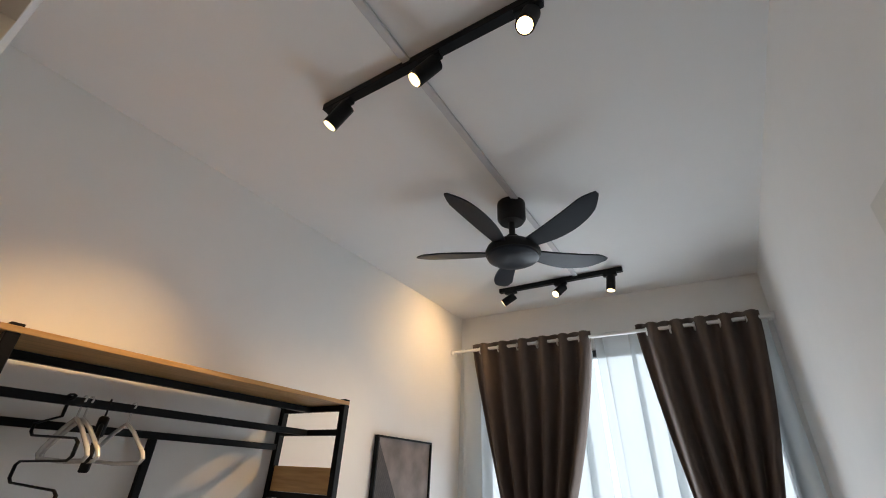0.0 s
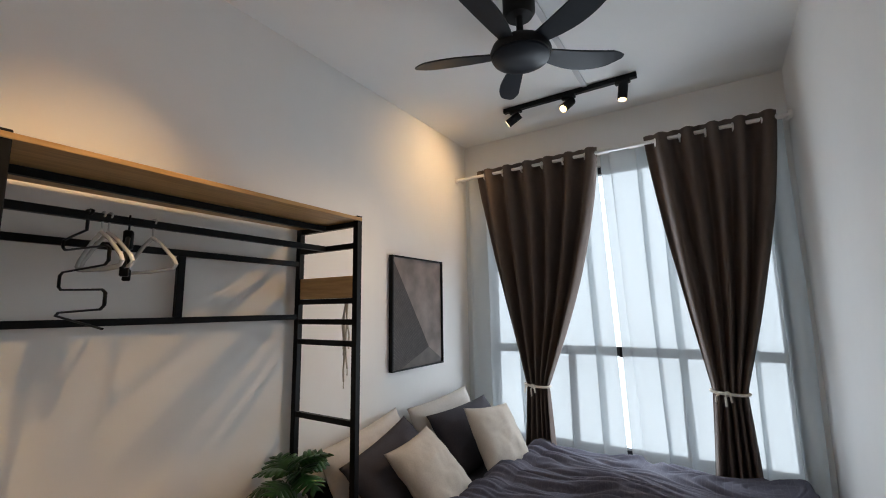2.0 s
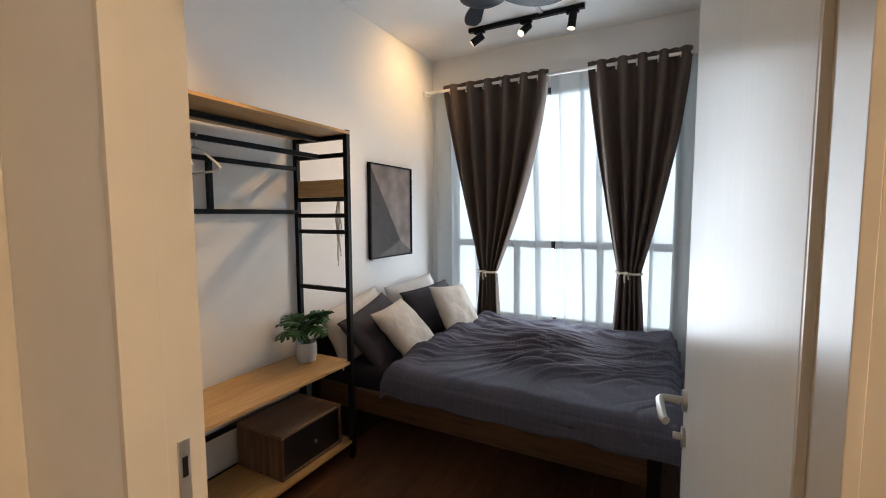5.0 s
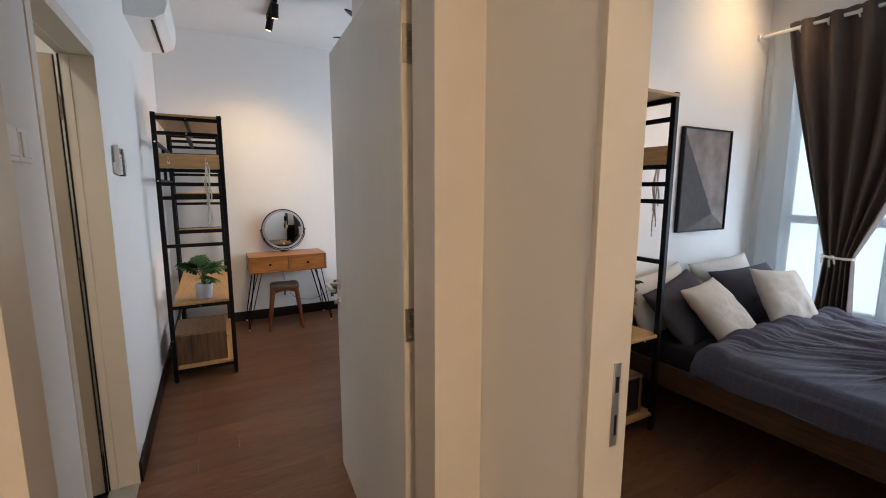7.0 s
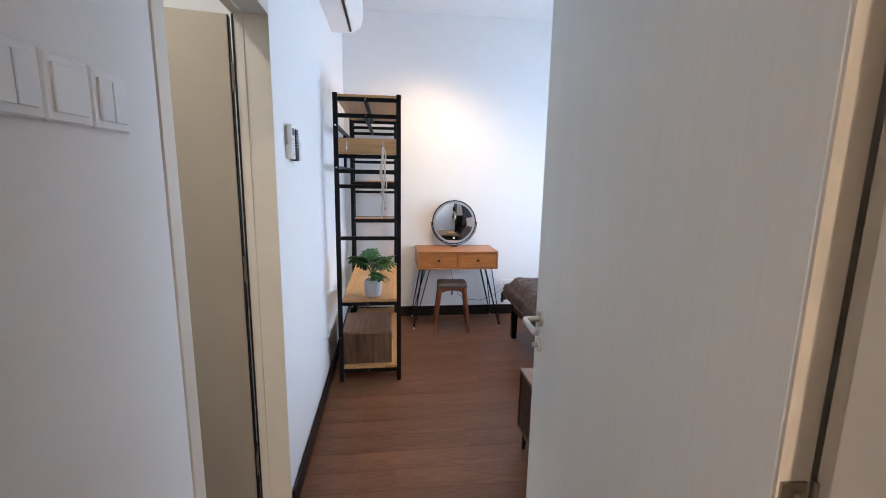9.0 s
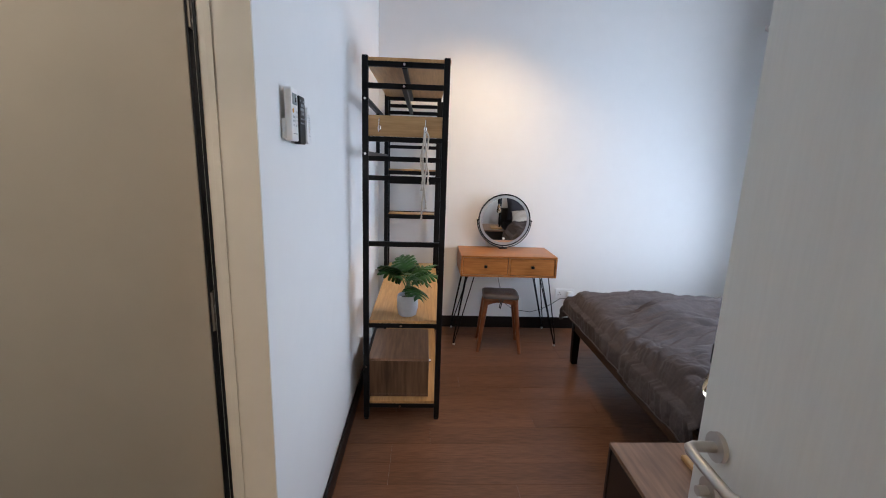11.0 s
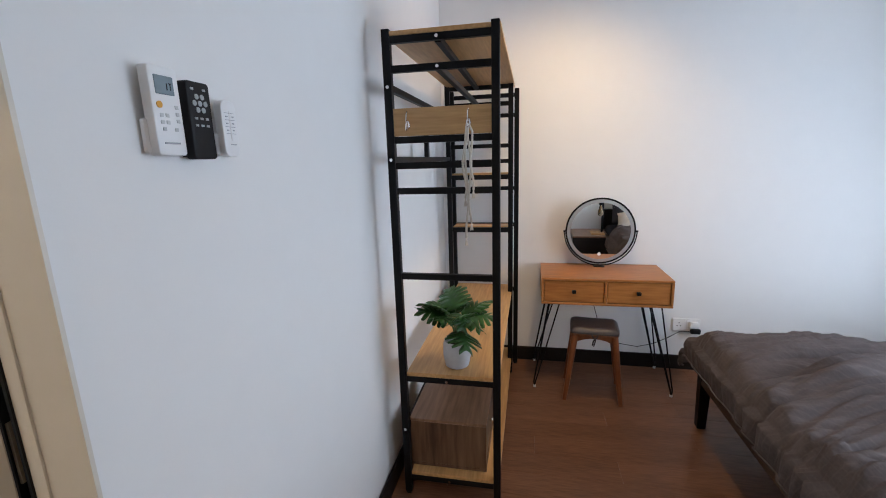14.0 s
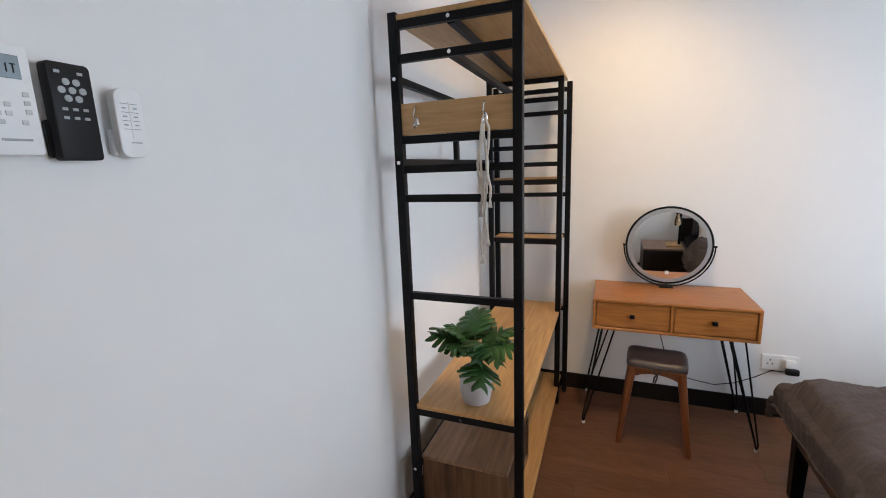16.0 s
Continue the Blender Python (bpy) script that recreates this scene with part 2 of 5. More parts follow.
def rod(bm, p, q, r, seg=12, r2=None):
    p, q = Vector(p), Vector(q)
    d = q - p
    m = Matrix.Translation((p + q) / 2) @ d.to_track_quat("Z", "Y").to_matrix().to_4x4()
    bmesh.ops.create_cone(bm, cap_ends=True, segments=seg, radius1=r, radius2=r if r2 is None else r2, depth=d.length, matrix=m)
    return bm


def tube(bm, pts, r, seg=8):
    """A round tube through the points."""
    pts = [Vector(p) for p in pts]
    rings = []
    side = None
    for i, p in enumerate(pts):
        d = (pts[min(i + 1, len(pts) - 1)] - pts[max(i - 1, 0)]).normalized()
        if side is None:
            side = d.orthogonal().normalized()
        side = (side - d * side.dot(d)).normalized()
        up = d.cross(side)
        rings.append([bm.verts.new(p + r * (math.cos(a) * side + math.sin(a) * up)) for a in [2 * math.pi * k / seg for k in range(seg)]])
    for a, b in zip(rings, rings[1:]):
        for k in range(seg):
            bm.faces.new((a[k], a[(k + 1) % seg], b[(k + 1) % seg], b[k]))
    bm.faces.new(rings[0][::-1])
    bm.faces.new(rings[-1])
    return bm


def lathe(bm, profile, seg=32, centre=(0, 0)):
    """Turns (radius, z) pairs round the z axis."""
    cx, cy = centre
    rings = []
    for r, z in profile:
        if r < 1e-5:
            rings.append([bm.verts.new((cx, cy, z))])
        else:
            rings.append([bm.verts.new((cx + r * math.cos(2 * math.pi * k / seg), cy + r * math.sin(2 * math.pi * k / seg), z)) for k in range(seg)])
    for a, b in zip(rings, rings[1:]):
        for k in range(seg):
            j = (k + 1) % seg
            q = [a[k % len(a)], a[j % len(a)], b[j % len(b)], b[k % len(b)]]
            q = [v for i, v in enumerate(q) if v not in q[:i]]
            if len(q) > 2:
                bm.faces.new(q)
    return bm


def torus(bm, m, big, small, seg=40, ring=8, arc=1.0):
    rows = []
    n = seg if arc >= 1 else seg + 1
    for i in range(n):
        a = 2 * math.pi * arc * i / seg
        rows.append([bm.verts.new(m @ Vector(((big + small * math.cos(b)) * math.cos(a), (big + small * math.cos(b)) * math.sin(a), small * math.sin(b))))
                     for b in [2 * math.pi * k / ring for k in range(ring)]])
    pairs = zip(rows, rows[1:] + rows[:1]) if arc >= 1 else zip(rows, rows[1:])
    for a, b in pairs:
        for k in range(ring):
            bm.faces.new((a[k], b[k], b[(k + 1) % ring], a[(k + 1) % ring]))
    return bm


def grid(bm, nu, nv, f):
    """A sheet of nu x nv quads; f(u, v) gives the place for u, v in 0..1."""
    vs = [[bm.verts.new(f(i / nu, j / nv)) for j in range(nv + 1)] for i in range(nu + 1)]
    for i in range(nu):
        for j in range(nv):
            bm.faces.new((vs[i][j], vs[i + 1][j], vs[i + 1][j + 1], vs[i][j + 1]))
    return vs


def mesh(name, bm, material, smooth=None):
    bmesh.ops.recalc_face_normals(bm, faces=bm.faces)
    me = bpy.data.meshes.new(name)
    bm.to_mesh(me)
    bm.free()
    me.materials.append(material)
    if smooth is not None:
        for p in me.polygons:
            p.use_smooth = True
        if smooth < 180:
            me.set_sharp_from_angle(angle=radians(smooth))
    return me


def part(name, bm, material, parent, label="", smooth=40):
    ob = new(name, mesh(name, bm, material, smooth))
    ob.parent = parent
    return tagged(ob, label)


def thing(name, m, label, category, group=""):
    ob = new(name)
    ob.empty_display_size = 0.1
    ob.matrix_world = m
    return tagged(ob, label, category, group)


def structure(name, bm, material, label="", smooth=None):
    return tagged(new(name, mesh(name, bm, material, smooth)), label, kind="structure")


def solid(name, bm, material, label, category, group="", smooth=40):
    return tagged(new(name, mesh(name, bm, material, smooth)), label, category, group)


B = bmesh.new

# ---- structure ----
structure("floor", box(B(), -4.885, 2.42, -2.52, 3.55, -0.06, -0.014), SUBFLOOR, "brown laminate plank floor")
structure("ceiling", box(B(), -4.885, 2.42, -2.52, 3.55, CEIL, CEIL + 0.12), CEILING, "smooth white painted ceiling")
W = "smooth white painted wall"


def wall(name, x0, x1, y0, y1, hole=None, label=W):
    """A wall along x or y; hole: (from, to, bottom, top) along its length."""
    bm = B()
    if hole is None:
        box(bm, x0, x1, y0, y1, 0, CEIL)
    else:
        a, b, z0, z1 = hole
        if x1 - x0 > y1 - y0:
            box(bm, x0, a, y0, y1, 0, CEIL), box(bm, b, x1, y0, y1, 0, CEIL), box(bm, a, b, y0, y1, z1, CEIL)
            if z0 > 0:
                box(bm, a, b, y0, y1, 0, z0)
        else:
            box(bm, x0, x1, y0, a, 0, CEIL), box(bm, x0, x1, b, y1, 0, CEIL), box(bm, x0, x1, a, b, z1, CEIL)
            if z0 > 0:
                box(bm, x0, x1, a, b, 0, z0)
    return structure(name, bm, PAINT, label)


wall("wall_between_bedrooms", -1.82, -1.70, 0.15, 3.42)
wall("wall_first_door", -1.82, 2.30, 0.03, 0.15, (-0.345, 0.515, 0, 2.085))
wall("wall_east", 0.56, 0.68, 0.15, 3.42)
wall("wall_window", -1.82, 0.68, 3.42, 3.55, (-1.50, 0.46, 0.50, 2.56))
wall("wall_second_door", -0.87, -0.71, -2.40, 0.03, (-1.054, 0.029, 0, 2.177))
wall("wall_bathroom", -4.765, -0.87, -1.12, -1.00, (-2.167, -1.36, 0, 2.045))
wall("wall_desk", -4.885, -4.765, -1.12, 2.40)
wall("wall_second_window", -4.765, -1.82, 2.27, 2.40, (-4.62, -2.40, 0.45, 2.56))
# unseen walls, added to close off the corridor and the bathroom
wall("unseen_wall_south", -2.82, 2.30, -2.52, -2.40)
wall("unseen_wall_east", 2.30, 2.42, -2.52, 0.15)
wall("unseen_wall_bathroom", -2.82, -2.70, -2.40, -1.12)


def skirting(x0, x1, y0, y1):
    structure("baseboard", box(B(), x0, x1, y0, y1, 0.0, 0.105, 0.004), SKIRT, "black-brown wooden skirting board")


skirting(-1.697, -1.685, 0.165, 3.405)
skirting(0.545, 0.557, 0.165, 3.405)
skirting(-1.685, 0.545, 3.405, 3.417)
skirting(-1.685, -0.40, 0.153, 0.165)
skirting(-4.762, -4.750, -0.985, 2.255)
skirting(-4.750, -2.165, -0.997, -0.985)
skirting(-4.750, -1.823, 2.255, 2.267)
skirting(-1.835, -1.823, 0.03, 2.255)


def door_frame(name, along, a, b, c0, c1, top, stop, bead=0.014, width=0.045, first=None):
    """A lining round an opening from a to b, through the wall from c0 to c1, with a stop bead and proud edges."""
    ob = tagged(new(name), "cream enamelled door frame with a stop bead", kind="structure")

    def piece(nm, s0, s1, d0, d1, z0, z1, bev=0.0005):
        bm = B()
        if along == "x":
            box(bm, s0, s1, d0, d1, z0, z1, bev)
        else:
            box(bm, d0, d1, s0, s1, z0, z1, bev)
        part(nm, bm, FRAME, ob, smooth=None)

    lo, hi = c0 - 0.003, c1 + 0.003
    piece("jamb", a - (first or width), a, lo, hi, 0, top + width)
    piece("jamb", b, b + width, lo, hi, 0, top + width)
    piece("head", a, b, lo, hi, top, top + width)
    s0, s1 = stop
    piece("stop_bead", a, a + bead, s0, s1, 0, top)
    piece("stop_bead", b - bead, b, s0, s1, 0, top)
    piece("stop_bead", a + bead, b - bead, s0, s1, top - bead, top)
    return ob


f1 = door_frame("door_frame_1", "x", -0.337, 0.475, 0.03, 0.15, 2.045, (0.026, 0.085), 0.008, first=0.008)
f2 = door_frame("door_frame_2", "y", -0.942, -0.083, -0.87, -0.71, 2.065, (-0.832, -0.706), 0.034, 0.112)
f3 = door_frame("door_frame_3", "x", -2.160, -1.41, -1.12, -1.00, 1.995, (-1.098, -1.082), 0.004, first=0.007)
# black strip painted in for the shade of the gap behind the jamb
part("gap_shade", box(B(), -2.160, -2.1565, -1.120, -1.114, 0.0, 1.99), BLACKMATT, f3, "black strip standing in for the dark door gap", smooth=None)
# strike plates
bm = box(B(), -0.337, -0.334, 0.104, 0.125, 0.905, 1.09, 0.001)
part("strike_plate", bm, STEEL, f1, "steel strike plate")
part("latch_hole", box(box(B(), -0.3345, -0.333, 0.110, 0.119, 1.025, 1.060), -0.3345, -0.333, 0.112, 0.118, 0.93, 0.975), BLACKMATT, f1, "dark latch slot")
bm = B()
box(bm, -0.862, -0.834, -0.942, -0.939, 0.90, 1.09, 0.001)
box(bm, -0.886, -0.862, -0.944, -0.941, 0.99, 1.07, 0.001)
box(bm, -0.886, -0.8835, -0.941, -0.932, 0.995, 1.065, 0.001)
part("strike_plate", bm, STRIKE, f2, "bronze strike plate with a curved lip")
part("threshold", box(B(), -2.160, -1.41, -1.118, -1.0, 0.0005, 0.006, 0.001), TILE, f3, "grey stone threshold", smooth=None)


def lever_handle(door, x, side, z=1.0, toward=-1):
    """A lever on a round rose, and the lock's thumb turn under it, on the face local y = side."""
    s = 1 if side >= 0 else -1
    y = side
    bm = B()
    rod(bm, (x, y, z), (x, y + s * 0.009, z), 0.026, 24)
    h = part("handle", bm, STEEL, door, "brushed steel lever handle")
    bm = B()
    pts = [(x, y + s * 0.009, z), (x, y + s * 0.045, z), (x + toward * 0.004, y + s * 0.054, z), (x + toward * 0.014, y + s * 0.058, z),
           (x + toward * 0.05, y + s * 0.058, z), (x + toward * 0.115, y + s * 0.056, z - 0.002), (x + toward * 0.125, y + s * 0.050, z - 0.002)]
    tube(bm, pts, 0.0095, 12)
    part("lever", bm, STEEL, h)
    bm = B()
    rod(bm, (x, y, z - 0.09), (x, y + s * 0.008, z - 0.09), 0.024, 24)
    rod(bm, (x, y + s * 0.008, z - 0.09), (x, y + s * 0.026, z - 0.09), 0.009, 12)
    part("thumb_turn", bm, STEEL, door, "brushed steel thumb turn")


def door_leaf(name, hx, hy, angle, width, height, material, label, hinges=(), handle=1.0, gap=0.004, edge=(FRAME, "cream lacquered door edge")):
    d = new(name)
    d.matrix_world = pose(hx, hy, 0, 0, 0, angle)
    tagged(d, label, kind="structure")
    part("leaf", box(B(), gap + 0.004, width, -0.042, 0, 0.008, height, 0.002), material, d, smooth=None)
    part("edge_lipping", box(B(), gap, gap + 0.004, -0.0415, -0.0005, 0.008, height), edge[0], d, edge[1], smooth=None)
    if handle:
        lever_handle(d, width - 0.06, 0.0, handle)
        lever_handle(d, width - 0.06, -0.042, handle)
    for z in hinges:
        bm = B()
        box(bm, 0.0005, gap, -0.036, 0.002 if gap > 0.01 else -0.004, z - 0.05, z + 0.05)
        rod(bm, (0.0, -0.048, z - 0.052), (0.0, -0.048, z + 0.052), 0.006, 10)
        h = part("hinge", bm, HINGE, d, "satin steel butt hinge")
        bm = B()
        for k in (-0.034, -0.012, 0.012, 0.034):
            rod(bm, (-0.0005, -0.02 + (0.008 if k * 30 % 2 < 1 else -0.008), z + k), (0.001, -0.02, z + k), 0.0035, 8)
        part("screw", bm, STEEL, h)
    return d


door_leaf("door_1", 0.468, 0.120, 93.2, 0.795, 2.035, DOOR, "open satin white flush door with a steel lever handle", (0.25, 1.046, 1.83), handle=1.02)
door_leaf("door_2", -0.876, -0.128, 177.0, 0.965, 2.055, DOOR, "open pale grey flush bedroom door with steel hinges", (0.25, 1.046, 1.825), handle=0.985)
# door_3's hinge edge is blackened to stand for the shade in its gap
door_leaf("door_3", -2.151, -1.1235, -80.0, 0.715, 1.985, BATHDOOR, "beige flush bathroom door standing wide open", (0.25, 1.08, 1.78), handle=0, gap=0.005, edge=(BLACKMATT, "door edge coloured black for the shaded gap"))


# ---- windows ----
def window(name, x0, x1, y, z0, z1, uprights, low_uprights, transom, label):
    w = tagged(new(name), label, kind="structure")
    f = 0.05

    def bar(nm, a, b, c, d, mt=ALU):
        part(nm, box(B(), a, b, y, y + 0.06, c, d, 0.003), mt, w, smooth=None)

    bar("window_frame", x0, x0 + f, z0, z1)
    bar("window_frame", x1 - f, x1, z0, z1)
    bar("window_frame", x0 + f, x1 - f, z0, z0 + f)
    bar("window_frame", x0 + f, x1 - f, z1 - f, z1)
    bar("transom", x0 + f, x1 - f, transom - 0.03, transom + 0.03)
    for u in uprights:
        bar("mullion", u - 0.007, u + 0.007, transom + 0.03, z1 - f)
    for u in low_uprights:
        bar("mullion", u - 0.022, u + 0.022, z0 + f, transom - 0.03)
    xs = [x0 + f] + list(uprights) + [x1 - f]
    for a, b in zip(xs, xs[1:]):
        p = part("pane", box(B(), a + 0.02, b - 0.02, y + 0.027, y + 0.033, transom + 0.02, z1 - f + 0.01), GLASS, w, "clear glass", smooth=None)
        p.visible_shadow = False
    xs = [x0 + f] + list(low_uprights) + [x1 - f]
    for a, b in zip(xs, xs[1:]):
        p = part("pane", box(B(), a + 0.015, b - 0.015, y + 0.027, y + 0.033, z0 + f - 0.01, transom - 0.02), GLASS, w, "clear glass", smooth=None)
        p.visible_shadow = False
    return w


w1 = window("window_1", -1.50, 0.46, 3.455, 0.50, 2.56, (), (-0.85, -0.12), 1.205, "tall charcoal aluminium window with clear panes")
bm = B()
box(bm, -0.505, -0.470, 3.430, 3.455, 1.17, 1.24, 0.004)
part("window_handle", bm, BLACKMATT, w1, "black window catch")
window("window_2", -4.62, -2.40, 2.305, 0.45, 2.56, (-3.5,), (-4.05, -3.5, -2.95), 1.175, "tall charcoal aluminium window with clear panes")
structure("backdrop", box(B(), -9.0, 5.0, 9.0, 9.05, -3.0, 7.0), OUTSIDE, "bright hazy daylight outside the windows")


# ---- curtains ----
def curtain_rod(name, x0, x1, y, z, r, label):
    bm = B()
    rod(bm, (x0, y, z), (x1, y, z), r, 16)
    ob = solid(name, bm, WHITEROD, label, "curtain rod", smooth=40)
    for x in (x0, x1):
        s = 1 if x == x0 else -1
        bm = B()
        rod(bm, (x, y, z), (x + s * 0.02, y, z), r + 0.014, 16)
        part("end_cup", bm, WHITEROD, ob)
    return ob


def drape(name, xl, xr, tie_x, tie_z, y, top, bottom, folds, label, pl=1.15, pr=1.5, seed=0, tie=True):
    """A gathered eyelet curtain tied back with a rope."""
    base = thing(name, pose(tie_x, y, bottom), label, "curtain", "blackout curtains")
    rnd = random.Random(seed)
    ph = [rnd.uniform(-0.25, 0.25) for _ in range(folds + 2)]

    def f(u, v):
        z = bottom + (top - bottom) * v
        if z > tie_z:
            s = (top - z) / (top - tie_z)
            a = xl + (tie_x - 0.085 - xl) * s ** pl
            b = xr + (tie_x + 0.085 - xr) * s ** pr
            amp = 0.040 * (1 - s) + 0.026 * s + 0.024 * math.sin(math.pi * s)
        else:
            s = min(1, (tie_z - z) / 0.5)
            a, b, amp = tie_x - 0.085 - 0.030 * s, tie_x + 0.085 + 0.030 * s, 0.024 + 0.02 * s
        w = u * folds + 0.25 * math.sin(2 * math.pi * u + seed) * (1 - v * 0.8)
        k = min(int(w), folds)
        wave = math.sin(2 * math.pi * (w + ph[k % len(ph)] * 0.12 * (1 - v)))
        wave = math.copysign(abs(wave) ** 0.75, wave)
        squeeze = 0.55 if abs(z - tie_z) < 0.03 else 1.0
        x = a + (b - a) * u + 0.004 * noise.noise((u * 9, z * 2.2, seed))
        lift = 0.022 * max(0, wave) if v > 0.985 else 0
        yy = amp * wave * squeeze + 0.006 * noise.noise((u * 14, z * 3, seed + 5))
        return (x - tie_x, yy, z - bottom + lift)

    bm = B()
    grid(bm, folds * 14, 60, f)
    ob = part("cloth", bm, CURTAIN, base, smooth=180)
    ob.modifiers.new("thickness", "SOLIDIFY").thickness = 0.003
    # eyelet rings on the rod
    for k in range(folds):
        u = (k + 0.5) / folds
        x = xl + (xr - xl) * u - tie_x
        bm = B()
        torus(bm, pose(x, 0, top - bottom - 0.052, 0, 90, 0), 0.024, 0.006, 24, 8)
        part("eyelet_ring", bm, WHITEROD, base, "white eyelet ring")
    if tie:
        bm = B()
        torus(bm, pose(0, 0, tie_z - bottom, 4, 3, 0) @ Matrix.Diagonal((1.0, 0.55, 1, 1)), 0.094, 0.009, 32, 8)
        for s, l in ((-0.6, 0.05), (0.1, 0.07), (0.5, 0.045)):
            tube(bm, [(-0.02 + 0.05 * s, -0.055, tie_z - bottom), (-0.03 + 0.06 * s, -0.068, tie_z - bottom - l * 0.3), (-0.03 + 0.07 * s, -0.06, tie_z - bottom - l)], 0.006, 8)
        bmesh.ops.create_icosphere(bm, subdivisions=2, radius=0.016, matrix=Matrix.Translation((-0.012, -0.060, tie_z - bottom)))
        part("tieback_rope", bm, ROPE, base, "cream cotton rope tied in a knot")
    return base


def sheer(name, top_l, top_r, bot_l, bot_r, y, top, bottom, folds, seed, label="white sheer voile curtain"):
    def f(u, v):
        z = bottom + (top - bottom) * v
        a, b = bot_l + (top_l - bot_l) * v, bot_r + (top_r - bot_r) * v
        w = u * folds + 0.5 * noise.noise((u * 4, seed, 0.3 * v))
        wide = 0.30 * (b - a) / folds * (1.0 + 0.6 * noise.noise((u * 6, 0.5 * z, seed + 8)))
        return (a + (b - a) * u + wide * math.sin(2 * math.pi * w + 1.2) * min(1, 8 * u, 8 * (1 - u)) + 0.010 * noise.noise((u * 12, z, seed)), y + 0.036 * math.sin(2 * math.pi * w) * (0.7 + 0.5 * noise.noise((u * 5, z * 1.2, seed + 3))), z)

    bm = B()
    grid(bm, folds * 10, 24, f)
    ob = solid(name, bm, SHEER, label, "sheer curtain", "sheer curtains", smooth=180)
    ob.visible_shadow = True
    return ob


curtain_rod("curtain_rod", -1.695, 0.555, 3.25, 2.605, 0.0125, "white metal curtain rod fixed between the walls")
curtain_rod("curtain_rod", -1.695, 0.555, 3.345, 2.625, 0.007, "thin white rod carrying the sheer curtains")
drape("curtain", -1.50, -0.53, -1.045, 0.968, 3.25, 2.645, 0.06, 6, "dark taupe eyelet curtain tied back with cream rope", 1.2, 1.55, 1)
drape("curtain", -0.225, 0.485, 0.117, 1.02, 3.25, 2.645, 0.06, 5, "dark taupe eyelet curtain tied back with cream rope", 1.25, 1.5, 2)
sheer("sheer_curtain", -1.67, -0.560, -1.66, -0.462, 3.352, 2.645, 0.08, 6, 1)
sheer("sheer_curtain", -0.534, 0.53, -0.428, 0.53, 3.358, 2.645, 0.08, 6, 2)
curtain_rod("curtain_rod", -4.760, -1.825, 2.14, 2.605, 0.0125, "white metal curtain rod fixed between the walls")
curtain_rod("curtain_rod", -4.760, -1.825, 2.205, 2.625, 0.007, "thin white rod carrying the sheer curtains")
drape("curtain", -4.63, -3.80, -4.22, 1.07, 2.14, 2.645, 0.06, 5, "dark taupe eyelet curtain tied back with cream rope", 1.3, 1.5, 3)
drape("curtain", -2.90, -2.10, -2.50, 1.07, 2.14, 2.645, 0.06, 5, "dark taupe eyelet curtain tied back with cream rope", 1.3, 1.5, 4)
sheer("sheer_curtain", -4.66, -3.45, -4.64, -3.50, 2.205, 2.645, 0.08, 9, 3)
sheer("sheer_curtain", -3.40, -2.00, -3.35, -2.00, 2.205, 2.645, 0.08, 9, 4)


# ---- ceiling lamps and fans ----
def track_light(m, length, heads, label, size=60):
    """A black track with spot heads. heads: place along the track, and the way that each head points."""
    t = thing("track_light", m, label, "track light", "ceiling track lights")
    part("rail", box(B(), 0, length, -0.018, 0.018, -0.034, -0.002, 0.002), BLACK, t, smooth=None)
    for x, way, watts, *wide in heads:
        d = Vector(way).normalized()
        pivot = Vector((x, 0, -0.085))
        bm = B()
        box(bm, x - 0.045, x + 0.045, -0.016, 0.016, -0.052, -0.030, 0.003)
        rod(bm, (x, 0, -0.05), pivot, 0.007, 10)
        s = part("spot_head", bm, BLACK, t, "black adjustable spot head")
        bm = B()
        a, b = pivot - d * 0.035, pivot + d * 0.07
        rod(bm, a, b, 0.029, 24)
        side = d.orthogonal().normalized()
        part("can", bm, BLACK, s)
        bm = B()
        rod(bm, b - d * 0.002, b + d * 0.004, 0.024, 24)
        bl = part("bulb", bm, BULBON, s, "lit warm bulb")
        bl.visible_shadow = False
        e = m @ (b + d * 0.012)
        spot_lamp(e, m @ (b + d), watts, wide[0] if wide else size)
    return t


track_light(pose(-1.089, 2.933, CEIL), 0.893, ((0.09, (-0.74, -0.12, -0.45), 24, 118), (0.47, (-0.38, -0.62, -0.68), 78), (0.81, (-0.12, -0.05, -0.98), 26)),
            "black ceiling track with three lit spotlights")
track_light(pose(-0.912, 0.93, CEIL), 0.90, ((0.10, (-0.55, -0.16, -0.80), 44), (0.50, (-0.56, -0.30, -0.76), 48), (0.855, (-0.08, -0.35, -0.90), 32)),
            "black ceiling track with three lit spotlights")
track_light(pose(-4.05, -0.05, CEIL), 0.90, ((0.10, (-0.52, -0.36, -1.90), 30), (0.42, (-0.45, 0.0, -1.20), 46), (0.80, (1.15, 0.40, -2.20), 22)),
            "black ceiling track with three lit spotlights", 108)


